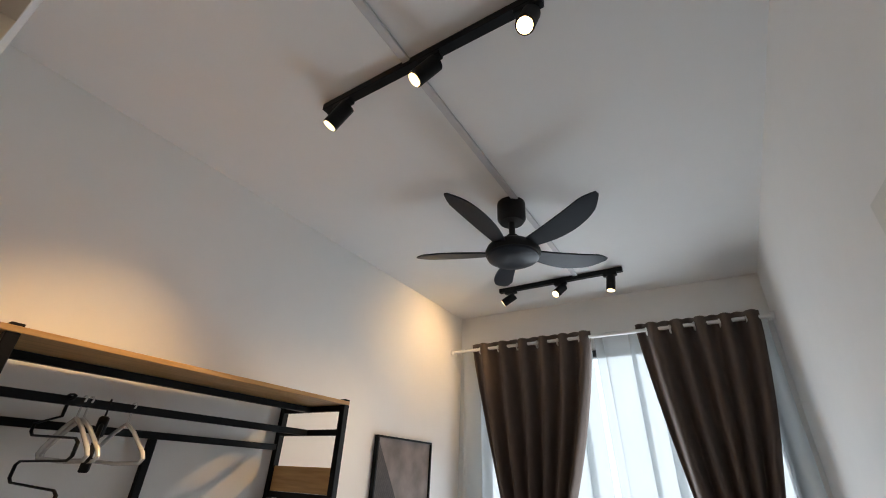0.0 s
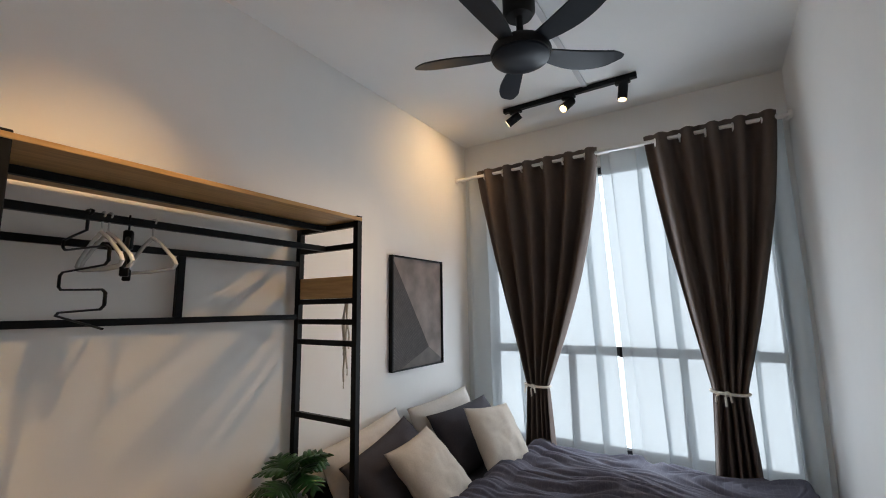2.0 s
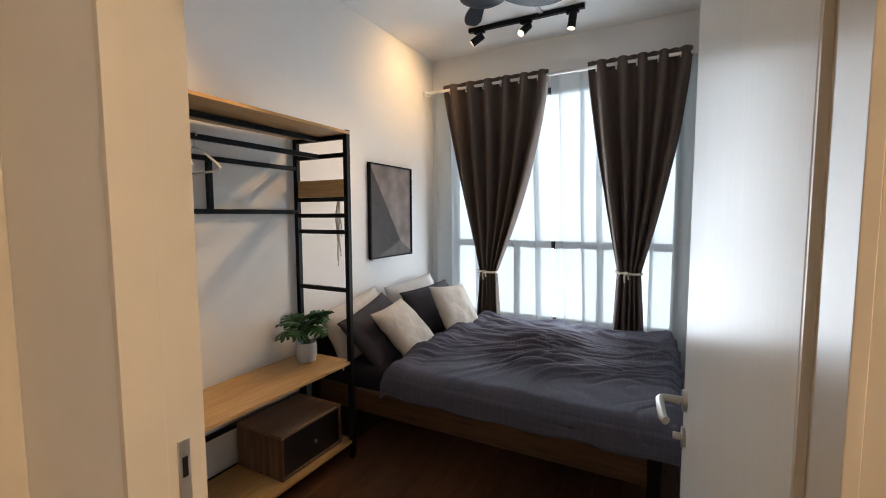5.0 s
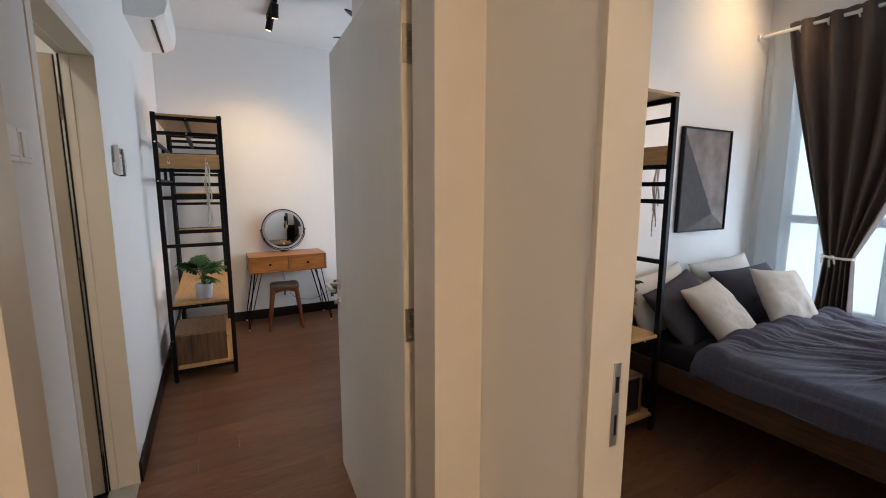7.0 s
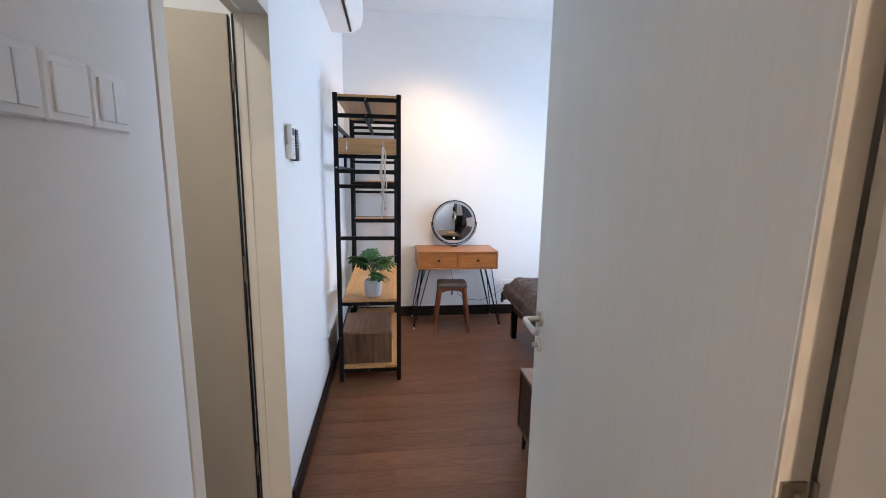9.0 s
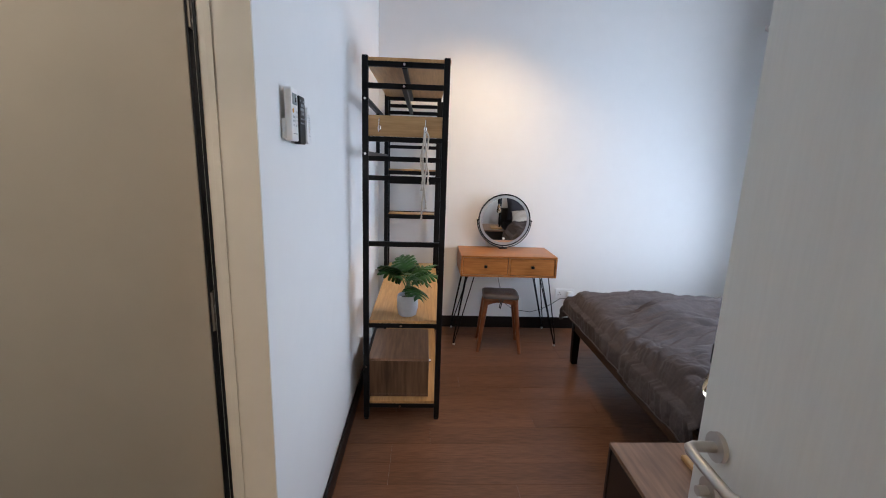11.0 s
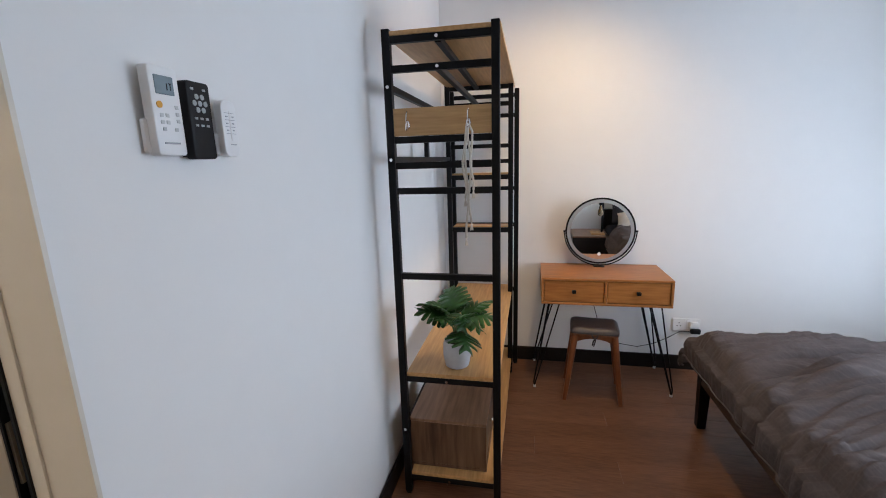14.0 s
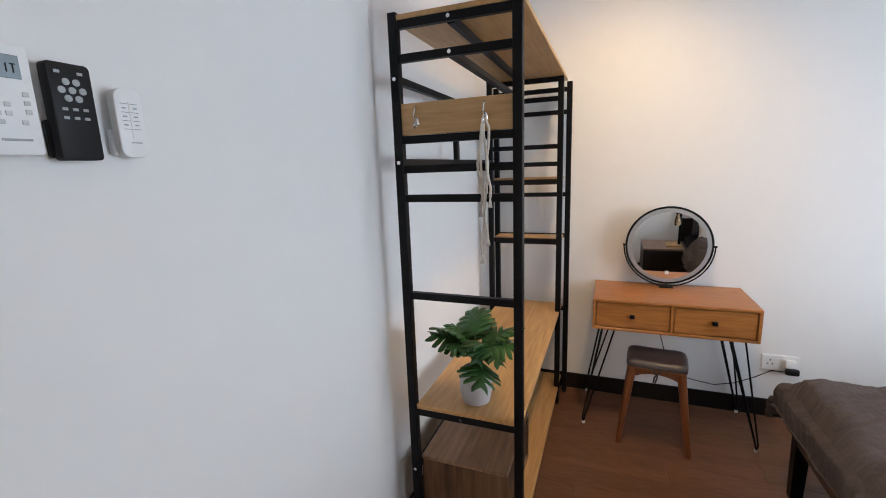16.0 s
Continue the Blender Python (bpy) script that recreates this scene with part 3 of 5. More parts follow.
def ceiling_fan(m, turn, label):
    f = thing("ceiling_fan", m, label, "ceiling fan", "ceiling fans")
    part("canopy", lathe(B(), [(0, 0), (0.072, 0), (0.074, -0.012), (0.073, -0.098), (0.060, -0.118), (0, -0.120)], 28), BLACKMATT, f)
    part("downrod", rod(B(), (0, 0, -0.118), (0, 0, -0.235), 0.016, 16), BLACKMATT, f)
    part("motor", lathe(B(), [(0, -0.20), (0.032, -0.20), (0.040, -0.235), (0.10, -0.25), (0.128, -0.27), (0.138, -0.295), (0.132, -0.315), (0.0, -0.318)], 40), BLACKMATT, f)
    part("light_bowl", lathe(B(), [(0.128, -0.314), (0.126, -0.325), (0.10, -0.340), (0.05, -0.350), (0, -0.353)], 40), FANBLADE, f, "dark motor cover")
    for k in range(5):
        a = radians(turn + 72 * k)
        m2 = Matrix.Rotation(a, 4, "Z")

        def place(u, v, dz):
            r = 0.11 + 0.42 * u
            w = (0.022 + 0.034 * math.sin(math.pi * min(1, u * 0.78 + 0.08))) * (1 - 0.75 * max(0, (u - 0.80) / 0.20) ** 2)
            c = 0.035 * math.sin(u * 2.2) - 0.03 * u * u
            y = c + w * (v - 0.5) * 2
            return m2 @ Vector((r, y, -0.285 + 0.045 * u * u - 0.22 * (y - c) + dz))

        bm = B()
        t = grid(bm, 18, 6, lambda u, v: place(u, v, 0.004))
        b = grid(bm, 18, 6, lambda u, v: place(u, v, -0.004))
        edge = lambda g: [r[0] for r in g] + g[-1][1:] + [r[-1] for r in g[::-1]][1:] + g[0][::-1][1:-1]
        e1, e2 = edge(t), edge(b)
        for i in range(len(e1)):
            j = (i + 1) % len(e1)
            bm.faces.new((e1[i], e1[j], e2[j], e2[i]))
        part("blade", bm, FANBLADE, f, "curved dark blade", smooth=50)
    return f


ceiling_fan(pose(-0.545, 1.91, CEIL), -26, "black five-blade ceiling fan on a short downrod")
ceiling_fan(pose(-3.25, 0.80, CEIL), 12, "black five-blade ceiling fan on a short downrod")
solid("cable_cover", box(B(), -0.519, -0.487, 0.17, 2.91, CEIL - 0.016, CEIL - 0.001, 0.004, 2), CONDUIT, "slim white cable cover on the ceiling, toned grey for its shade", "cable cover", smooth=None)

# unseen warm downlights: corridor's implied by its tint, bathroom's added to brighten its door
def downlight(x, y, watts, colour):
    dl = thing("downlight", pose(x, y, CEIL), "round white recessed ceiling downlight, added out of view, lit warm", "downlight", "ceiling downlights")
    part("trim_ring", lathe(B(), [(0.062, -0.001), (0.085, -0.001), (0.083, -0.010), (0.064, -0.008), (0.062, -0.001)], 32), WHITEPL, dl)
    part("diffuser", lathe(B(), [(0, -0.004), (0.063, -0.004), (0.062, -0.0075), (0, -0.008)], 32), DOWNLIGHT, dl)
    d = bpy.data.lights.new("downlight_lamp", "AREA")
    d.shape, d.size, d.energy, d.color = "DISK", 0.12, watts, colour
    new("downlight_lamp", d).matrix_world = pose(x, y, CEIL - 0.02)


downlight(2.10, -0.42, 62, (1.0, 0.73, 0.49))
# added fill light: brightens the open bathroom door and the passage
downlight(-1.30, -1.80, 10, (1.0, 0.89, 0.74))


# ---- clothes racks ----
def clothes_rack(m, s, label):
    """Local x runs from the hook end, s * y out from the wall."""
    r = thing("clothes_rack", m, label, "clothes rack", "clothes racks")
    D, P, L1, L2, H = 0.43, 0.03, 1.18, 1.335, 1.955

    def bx(bm, u0, u1, v0, v1, z0, z1, bev=0.0):
        return box(bm, u0, u1, min(s * v0, s * v1), max(s * v0, s * v1), z0, z1, bev)

    for u in (0.0, L1, L2):
        for v in (0.0, D - P + (0.032 if u == L2 else 0.0)):
            top = H - 0.03 if u == L2 else H
            bm = B()
            bx(bm, u, u + P, v, v + P, 0.012, top, 0.002)
            p = part("post", bm, BLACK, r, smooth=None)
            part("foot", bx(B(), u + 0.004, u + P - 0.004, v + 0.004, v + P - 0.004, 0, 0.014), BLACKMATT, p, smooth=None)
    rungs = (1.918, 1.817, 1.563, 1.467, 1.37, 1.026, 0.571, 0.086)
    for u in (0.0, L1):
        for z in rungs:
            part("rung", bx(B(), u + 0.004, u + 0.026, P, D - P, z - 0.0125, z + 0.0125, 0.0015), BLACK, r, smooth=None)
    for z in (1.885, 1.76, 1.285, 1.035, 0.571, 0.086):
        part("rung", bx(B(), L2 + 0.004, L2 + 0.026, P, D - P + 0.032, z - 0.0125, z + 0.0125, 0.0015), BLACK, r, smooth=None)
    # bars along the length
    for v, z in ((0.205, 1.915), (0.205, 1.817)):
        part("hanging_rail", bx(B(), 0.026, L1 + 0.004, v - 0.012, v + 0.012, z - 0.0125, z + 0.0125, 0.002), BLACK, r, smooth=None)
    for z in (1.755, 1.49, 0.33):
        part("back_rail", bx(B(), P, L1, 0.004, 0.026, z - 0.0125, z + 0.0125, 0.002), BLACK, r, smooth=None)
    part("back_strut", bx(B(), 0.575, 0.603, 0.004, 0.026, 1.5025, 1.7425, 0.002), BLACK, r, smooth=None)
    # boards
    part("shelf", bx(B(), 0.004, L2 + 0.02, 0.012, D + 0.004, 1.931, 1.947, 0.0015), OAK, r, "light oak shelf board", smooth=None)
    part("shelf", bx(B(), 0.006, L2 + 0.02, P + 0.002, D - 0.006, 0.584, 0.602, 0.0015), OAK, r, "light oak shelf board", smooth=None)
    part("shelf", bx(B(), 0.006, L2 + 0.02, P + 0.002, D - 0.006, 0.099, 0.117, 0.0015), OAK, r, "light oak shelf board", smooth=None)
    for z in (1.385, 1.035):
        part("shelf", bx(B(), L1 + P, L2, P + 0.002, D - 0.004, z - 0.008, z + 0.008, 0.0015), OAK_END, r, "short light oak shelf", smooth=None)
        part("rung", bx(B(), L1 + P + 0.004, L1 + P + 0.026, P + 0.002, D - P, z - 0.034, z - 0.009, 0.0015), BLACK, r, smooth=None)
    panel = part("hook_panel", bx(B(), 0.006, 0.022, P, D - P, 1.577, 1.678, 0.0015), OAK_END, r, "light oak panel with hooks", smooth=None)
    for v in (0.085, 0.315):
        bm = B()
        y = s * v
        tube(bm, [(0.004, y, 1.665), (-0.008, y, 1.655), (-0.014, y, 1.635), (-0.006, y, 1.622), (0.0, y, 1.616), (-0.006, y, 1.606), (-0.016, y, 1.597), (-0.020, y, 1.603), (-0.019, y, 1.612)], 0.0030, 8)
        bmesh.ops.create_uvsphere(bm, u_segments=10, v_segments=8, radius=1.0, matrix=Matrix.LocRotScale((0.003, y, 1.617), None, (0.004, 0.009, 0.016)))
        part("hook", bm, CHROME, panel, "chrome hook")
    # bolts
    for v, z in ((0.205, 1.918), (0.205, 1.817), (0.205, 0.571), (0.205, 0.086)):
        part("bolt", rod(B(), (0.004, s * v, z), (0.0, s * v, z), 0.0062, 12), CHROME, r, "bright bolt head")
    for z in (1.755, 1.49, 0.33):
        part("bolt", rod(B(), (0.001, s * 0.015, z), (-0.003, s * 0.015, z), 0.0062, 12), CHROME, r, "bright bolt head")
    return r


RACK1 = pose(-1.69, 1.655, 0, 0, 0, -90)
RACK2 = pose(-3.337, -0.929, 0, 0, 0, 180)
clothes_rack(RACK1, 1, "open black steel clothes rack with light oak shelves against the wall")
clothes_rack(RACK2, -1, "open black steel clothes rack with light oak shelves against the wall")


def drawer_box(m, s, label):
    d = thing("drawer_box", m, label, "drawer box", "rack drawer boxes")

    def bx(u0, u1, v0, v1, z0, z1, bev=0.002):
        return box(B(), u0, u1, min(s * v0, s * v1), max(s * v0, s * v1), z0, z1, bev)

    part("carcass_top", bx(0, 0.44, 0, 0.345, 0.222, 0.237), TABLETOP, d, smooth=None)
    part("carcass_bottom", bx(0, 0.44, 0, 0.345, 0, 0.015), WALNUT, d, smooth=None)
    part("carcass_side", bx(0, 0.015, 0, 0.345, 0.015, 0.222), WALNUT, d, smooth=None)
    part("carcass_side", bx(0.425, 0.44, 0, 0.345, 0.015, 0.222), WALNUT, d, smooth=None)
    part("carcass_back", bx(0.015, 0.425, 0, 0.012, 0.015, 0.222), WALNUT, d, smooth=None)
    f = part("drawer_front", bx(0.018, 0.422, 0.322, 0.338, 0.018, 0.219), DARKFRONT, d, "black drawer front", smooth=None)
    bm = B()
    rod(bm, (0.22, s * 0.338, 0.118), (0.22, s * 0.352, 0.118), 0.005, 12)
    rod(bm, (0.22, s * 0.352, 0.118), (0.22, s * 0.360, 0.118), 0.012, 16, 0.010)
    part("knob", bm, CHROME, f, "small chrome knob")
    return d


drawer_box(RACK1 @ pose(0.075, 0.04, 0.117), 1, "walnut drawer box with a black front on the low shelf")
drawer_box(RACK2 @ pose(0.05, -0.02, 0.117), -1, "walnut drawer box with a black front on the low shelf")


def rope(m, s, label):
    """A cord with loose ends, hung over a hook."""
    rnd = random.Random(4)
    bm = B()
    for k, (dy, l) in enumerate(((-0.010, 0.27), (-0.004, 0.42), (0.004, 0.36), (0.010, 0.24))):
        pts = [(-0.012, s * dy * 0.3, 0.0)]
        for i in range(1, 9):
            q = i / 8
            pts.append((-0.018 - 0.004 * math.sin(6 * q + k), s * (dy * (1 + 0.6 * q) + 0.006 * math.sin(9 * q + 2 * k) + rnd.uniform(-0.002, 0.002)), -l * q))
        tube(bm, pts, 0.0042, 8)
        for e in (-0.003, 0.0, 0.003):
            tube(bm, [pts[-1], Vector(pts[-1]) + Vector((e, s * e * 1.4, -0.03))], 0.0022, 6)
    o = solid("hanging_rope", bm, ROPE, label, "rope", "hanging ropes", smooth=180)
    o.matrix_world = m
    return o


rope(RACK1 @ pose(0, 0.315, 1.612), 1, "cream cotton rope hung over a hook of the rack")
rope(RACK2 @ pose(0, -0.315, 1.612), -1, "cream cotton rope hung over a hook of the rack")


# ---- potted plants ----
def monstera_leaf(size, droop, seed):
    """A split leaf: lobes on both sides of a midrib."""
    rnd = random.Random(seed)
    bm = B()
    n = 6
    rib = lambda t: Vector((size * t, 0, size * (0.25 * t - droop * t * t)))
    for side in (-1, 1):
        for i in range(n):
            t0, t1 = i / n * 0.92, (i + 1) / n * 0.92
            w = size * (0.56 * math.sin(math.pi * (0.16 + 0.80 * (i + 0.5) / n)) + 0.05) * rnd.uniform(0.9, 1.05)
            tm = (t0 + t1) / 2
            sweep = 0.10 + 0.12 * tm
            a, b = rib(t0), rib(t1 + (0.08 if i == n - 1 else 0))
            pts = [a, b]
            for q, gap in ((0.45, -0.05), (0.85, 0.12), (1.0, 0.40)):
                y = side * w * q
                zc = -0.10 * size * q * q * (1 + droop)
                c = rib(tm) + Vector((sweep * size * q, y, zc))
                h = (b - a) / 2 * (1 - gap)
                pts += [c - h, c + h]
            vs = [bm.verts.new(p) for p in pts]
            for k in (0, 2, 4):
                bm.faces.new((vs[k], vs[k + 1], vs[k + 3], vs[k + 2]))
    bmesh.ops.remove_doubles(bm, verts=bm.verts, dist=0.0005)
    return bm


def potted_plant(m, label, seed):
    p = thing("potted_plant", m, label, "potted plant", "monstera plants")
    part("pot", lathe(B(), [(0, 0), (0.042, 0), (0.051, 0.006), (0.060, 0.05), (0.060, 0.095), (0.056, 0.120), (0.051, 0.120), (0.053, 0.100), (0.051, 0.097), (0, 0.097)], 36), POT, p, "pale grey ceramic pot")
    part("soil", lathe(B(), [(0, 0.0975), (0.050, 0.0975), (0.03, 0.104), (0, 0.107)], 20), SOIL, p)
    rnd = random.Random(seed)
    for k in range(14):
        a = k * 2.4 + rnd.uniform(-0.3, 0.3)
        reach = rnd.uniform(0.012, 0.056)
        h = 0.172 + 0.090 * (1 - reach / 0.06) + rnd.uniform(0, 0.03)
        tip = Vector((reach * math.cos(a), reach * math.sin(a), h))
        stem = B()
        tube(stem, [(0.01 * math.cos(a), 0.01 * math.sin(a), 0.095), (0.4 * tip.x, 0.4 * tip.y, 0.1 + 0.6 * (h - 0.1)), tip], 0.0022, 6)
        part("stem", stem, STEM, p)
        bm = monstera_leaf(rnd.uniform(0.105, 0.138), rnd.uniform(0.25, 0.55), seed * 50 + k)
        bm.transform(Matrix.Translation(tip) @ Matrix.Rotation(a + rnd.uniform(-0.4, 0.4), 4, "Z") @ Matrix.Rotation(rnd.uniform(-0.75, 0.25), 4, "Y") @ Matrix.Rotation(rnd.uniform(-0.5, 0.5), 4, "X"))
        ob = part("leaf", bm, LEAF, p, smooth=60)
        ob.modifiers.new("thickness", "SOLIDIFY").thickness = 0.0008
    return p


potted_plant(pose(-1.50, 1.51, 0.602), "green monstera in a pale grey pot on the oak shelf", 3)
potted_plant(pose(-3.437, -0.693, 0.602, 0, 0, 40), "green monstera in a pale grey pot on the oak shelf", 8)


# ---- clothes hangers (first bedroom) ----
def on_rail(u, turn=0.0):
    return RACK1 @ pose(u, 0.205, 1.832, 0, 0, 90 + turn)


HOOK = [(0.0, 0, -0.035), (0.0, 0, -0.012), (0.016, 0, -0.004), (0.018, 0, 0.006), (0.008, 0, 0.012), (-0.004, 0, 0.012), (-0.013, 0, 0.004), (-0.015, 0, -0.006)]
HK = [(x, y, z - 0.008) for x, y, z in HOOK]


def plain_hanger(u, turn, material, label, clips=False):
    bm = B()
    tube(bm, HK[::-1] + [(0, 0, -0.07)], 0.003, 8)
    tube(bm, [(0, 0, -0.07), (-0.06, 0, -0.10), (-0.15, 0, -0.165), (-0.165, 0, -0.185), (-0.15, 0, -0.20), (0, 0, -0.205), (0.15, 0, -0.20), (0.165, 0, -0.185), (0.15, 0, -0.165), (0.06, 0, -0.10), (0, 0, -0.07)], 0.0065, 8)
    if clips:
        box(bm, -0.034, 0.034, -0.014, 0.014, -0.125, -0.055, 0.006)
        box(bm, -0.13, -0.10, -0.012, 0.012, -0.235, -0.19, 0.003)
        box(bm, 0.10, 0.13, -0.012, 0.012, -0.235, -0.19, 0.003)
    o = solid("clothes_hanger", bm, material, label, "hanger", "clothes hangers", smooth=60)
    o.matrix_world = on_rail(u, turn) @ Matrix.Diagonal((0.95, 1, 0.86, 1))


def trouser_hanger(u, turn):
    bm = B()
    x, z = 0.095, -0.105
    pts = HK[::-1] + [(0, 0, -0.08), (-0.06, 0, -0.095), (-x, 0, z)]
    for k in range(4):
        s = -1 if k % 2 == 0 else 1
        pts += [(s * x, 0, z - 0.03 - 0.085 * k), (s * (x - 0.012), 0, z - 0.045 - 0.085 * k), (-s * (x - 0.012), 0, z - 0.055 - 0.085 * k), (-s * x, 0, z - 0.068 - 0.085 * k)]
    pts.append((x, 0, z - 0.068 - 0.085 * 3 - 0.05))
    tube(bm, pts, 0.0045, 8)
    o = solid("trouser_hanger", bm, BLACK, "black zigzag trouser hanger on the rack's rail", "hanger", "clothes hangers", smooth=60)
    o.matrix_world = on_rail(u, turn) @ Matrix.Diagonal((1.6, 1, 0.74, 1))


CLEARPL = mat("milky_clear_plastic", (0.88, 0.87, 0.86), 0.25, amount=0.03)
CLEARPL.node_tree.nodes["Principled BSDF"].inputs["Transmission Weight"].default_value = 0.3
trouser_hanger(0.955, 4)
plain_hanger(0.918, 2, CLEARPL, "milky clear plastic hanger on the rack's rail")
plain_hanger(0.900, 5, CLEARPL, "milky clear plastic hanger on the rack's rail")
plain_hanger(0.845, -22, BLACK, "black plastic hanger on the rack's rail", True)
plain_hanger(0.775, 3, CLEARPL, "milky clear plastic hanger on the rack's rail")


# ---- picture ----
def picture(m, w, h):
    p = thing("picture", m, "abstract grey and taupe canvas in a black frame on the wall", "picture")
    t, d = 0.012, 0.033
    for a in ((0, w, 0, t), (0, w, h - t, h), (0, t, t, h - t), (w - t, w, t, h - t)):
        part("frame_bar", box(B(), 0.001, d, a[0], a[1], a[2], a[3], 0.001), BLACK, p, smooth=None)
    part("backing", box(B(), 0.001, 0.012, t, w - t, t, h - t), CANVAS_D, p, smooth=None)

    def facet(mt, pts, x):
        bm = B()
        iw, ih = w - 2 * t, h - 2 * t
        fr = [bm.verts.new((x, t + a * iw, t + b * ih)) for a, b in pts]
        bk = [bm.verts.new((0.012, t + a * iw, t + b * ih)) for a, b in pts]
        bm.faces.new(fr), bm.faces.new(bk[::-1])
        for i in range(len(pts)):
            j = (i + 1) % len(pts)
            bm.faces.new((fr[i], bk[i], bk[j], fr[j]))
        return part("canvas_facet", bm, mt, p, smooth=None)

    C = (0.72, 0.16)
    facet(CANVAS_L, [(0, 1), C, (1, 0.03), (1, 1)], 0.020)
    left = facet(CANVAS_D, [(0, 1), (0, 0), (0.16, 0.0), C], 0.019)
    facet(CANVAS_M, [(0.16, 0), (1, 0), (1, 0.03), C], 0.0195)
    bm = B()
    iw, ih = w - 2 * t, h - 2 * t
    for k in range(1, 26):
        b0 = 1 - k / 26
        q0, q1 = Vector((0.0, t + 0.003, t + b0 * ih)), None
        f = k / 26
        end = (Vector((0.72, 0.16)) * (1 - f) + Vector((0.16, 0.0)) * f)
        tube(bm, [(0.0192, t + 0.004, t + max(0.005, b0) * ih), (0.0192, t + end.x * iw, t + end.y * ih)], 0.0011, 4)
    part("ridge", bm, CANVAS_M, left, smooth=None)
    return p


picture(pose(-1.70, 2.369, 1.122), 0.601, 0.758)


# ---- beds ----
def billow(x, y, along, across, seed):
    """Round folds with sharp valleys between them."""
    return min(1.0, 2.4 * abs(noise.noise((x * along, y * across, seed))))


def groove(x, y, along, across, seed):
    """Narrow creases that wander along one way."""
    return max(0.0, 1 - 9.0 * abs(noise.noise((x * along, y * across, seed))))


def clamp(v, lo, hi):
    return min(hi, max(lo, v))


def wrinkle(x, y, seed, turn=0.0, deep=1.0, fine=1.0):
    """Soft swells, and folds in three sizes that run mostly one way, bend and fan out."""
    bend = noise.noise((x * 1.1 + 7, y * 1.2, seed + 2))
    t = radians(turn) + 0.7 * bend
    c, d = math.cos(t), math.sin(t)
    p, q = x * c + y * d, y * c - x * d
    q += 0.04 * noise.noise((x * 3.5, y * 3.5, seed + 6))
    w = clamp(0.6 + 1.0 * noise.noise((x * 1.9, y * 1.9, seed + 4)), 0.1, 1.2)
    w2 = clamp(0.6 + 1.0 * noise.noise((x * 2.6 + 9, y * 2.6, seed + 5)), 0.1, 1.2)
    h = 0.014 * noise.noise((x * 1.3, y * 1.6, seed))
    h += 0.034 * w * billow(p, q, 0.8, 4.5, seed + 9.3)
    h += 0.024 * w2 * billow(p + 3, q, 1.5, 9.5, seed + 14.7)
    h += 0.011 * fine * (0.3 + w2) * billow(p, q + 5, 3.0, 20.0, seed + 23.1)
    h -= 0.014 * w * groove(p, q, 1.0, 7.0, seed + 31.2) + 0.012 * w2 * groove(p, q + 2, 1.6, 13.0, seed + 37.6)
    edge = clamp((y + 0.80) / 0.35, 0.35, 1.0)
    return h * deep * edge + 0.012 * deep * (1 - edge)


def long_folds(x, y, seed):
    """Long folds that run across the bed, bend, fan out and meet, deeper where the cloth hangs."""
    bend = 0.20 * noise.noise((x * 0.9, y * 1.1, seed)) + 0.04 * noise.noise((x * 2.6, y * 2.6, seed + 3))
    q = x + bend + y * (0.36 + 0.35 * noise.noise((x * 0.8 + 5, seed + 0.3, 0.4)))
    k = clamp(0.6 + 1.0 * noise.noise((x * 1.7, y * 1.4, seed + 4)), 0.15, 1.2)
    k2 = clamp(0.6 + 1.1 * noise.noise((x * 2.4 + 3, y * 2.0, seed + 5)), 0.1, 1.2)
    far = clamp((y + 0.62) / 0.50, 0.06, 1.0)
    h = 0.016 * noise.noise((q * 2.4, y * 0.8, seed + 7))
    h += 0.056 * k * billow(y, q, 0.8, 5.0, seed + 11.3)
    h += 0.050 * k2 * billow(y + 2, q, 1.3, 9.5, seed + 17.7)
    h += 0.034 * (0.3 + k2) * billow(y, q + 4, 1.8, 15.0, seed + 23.1)
    h -= 0.026 * k * groove(y, q, 0.9, 7.0, seed + 31.2) + 0.018 * k2 * groove(y + 1, q, 1.5, 13.0, seed + 37.6)
    return 0.016 * (1 - far) + h * far


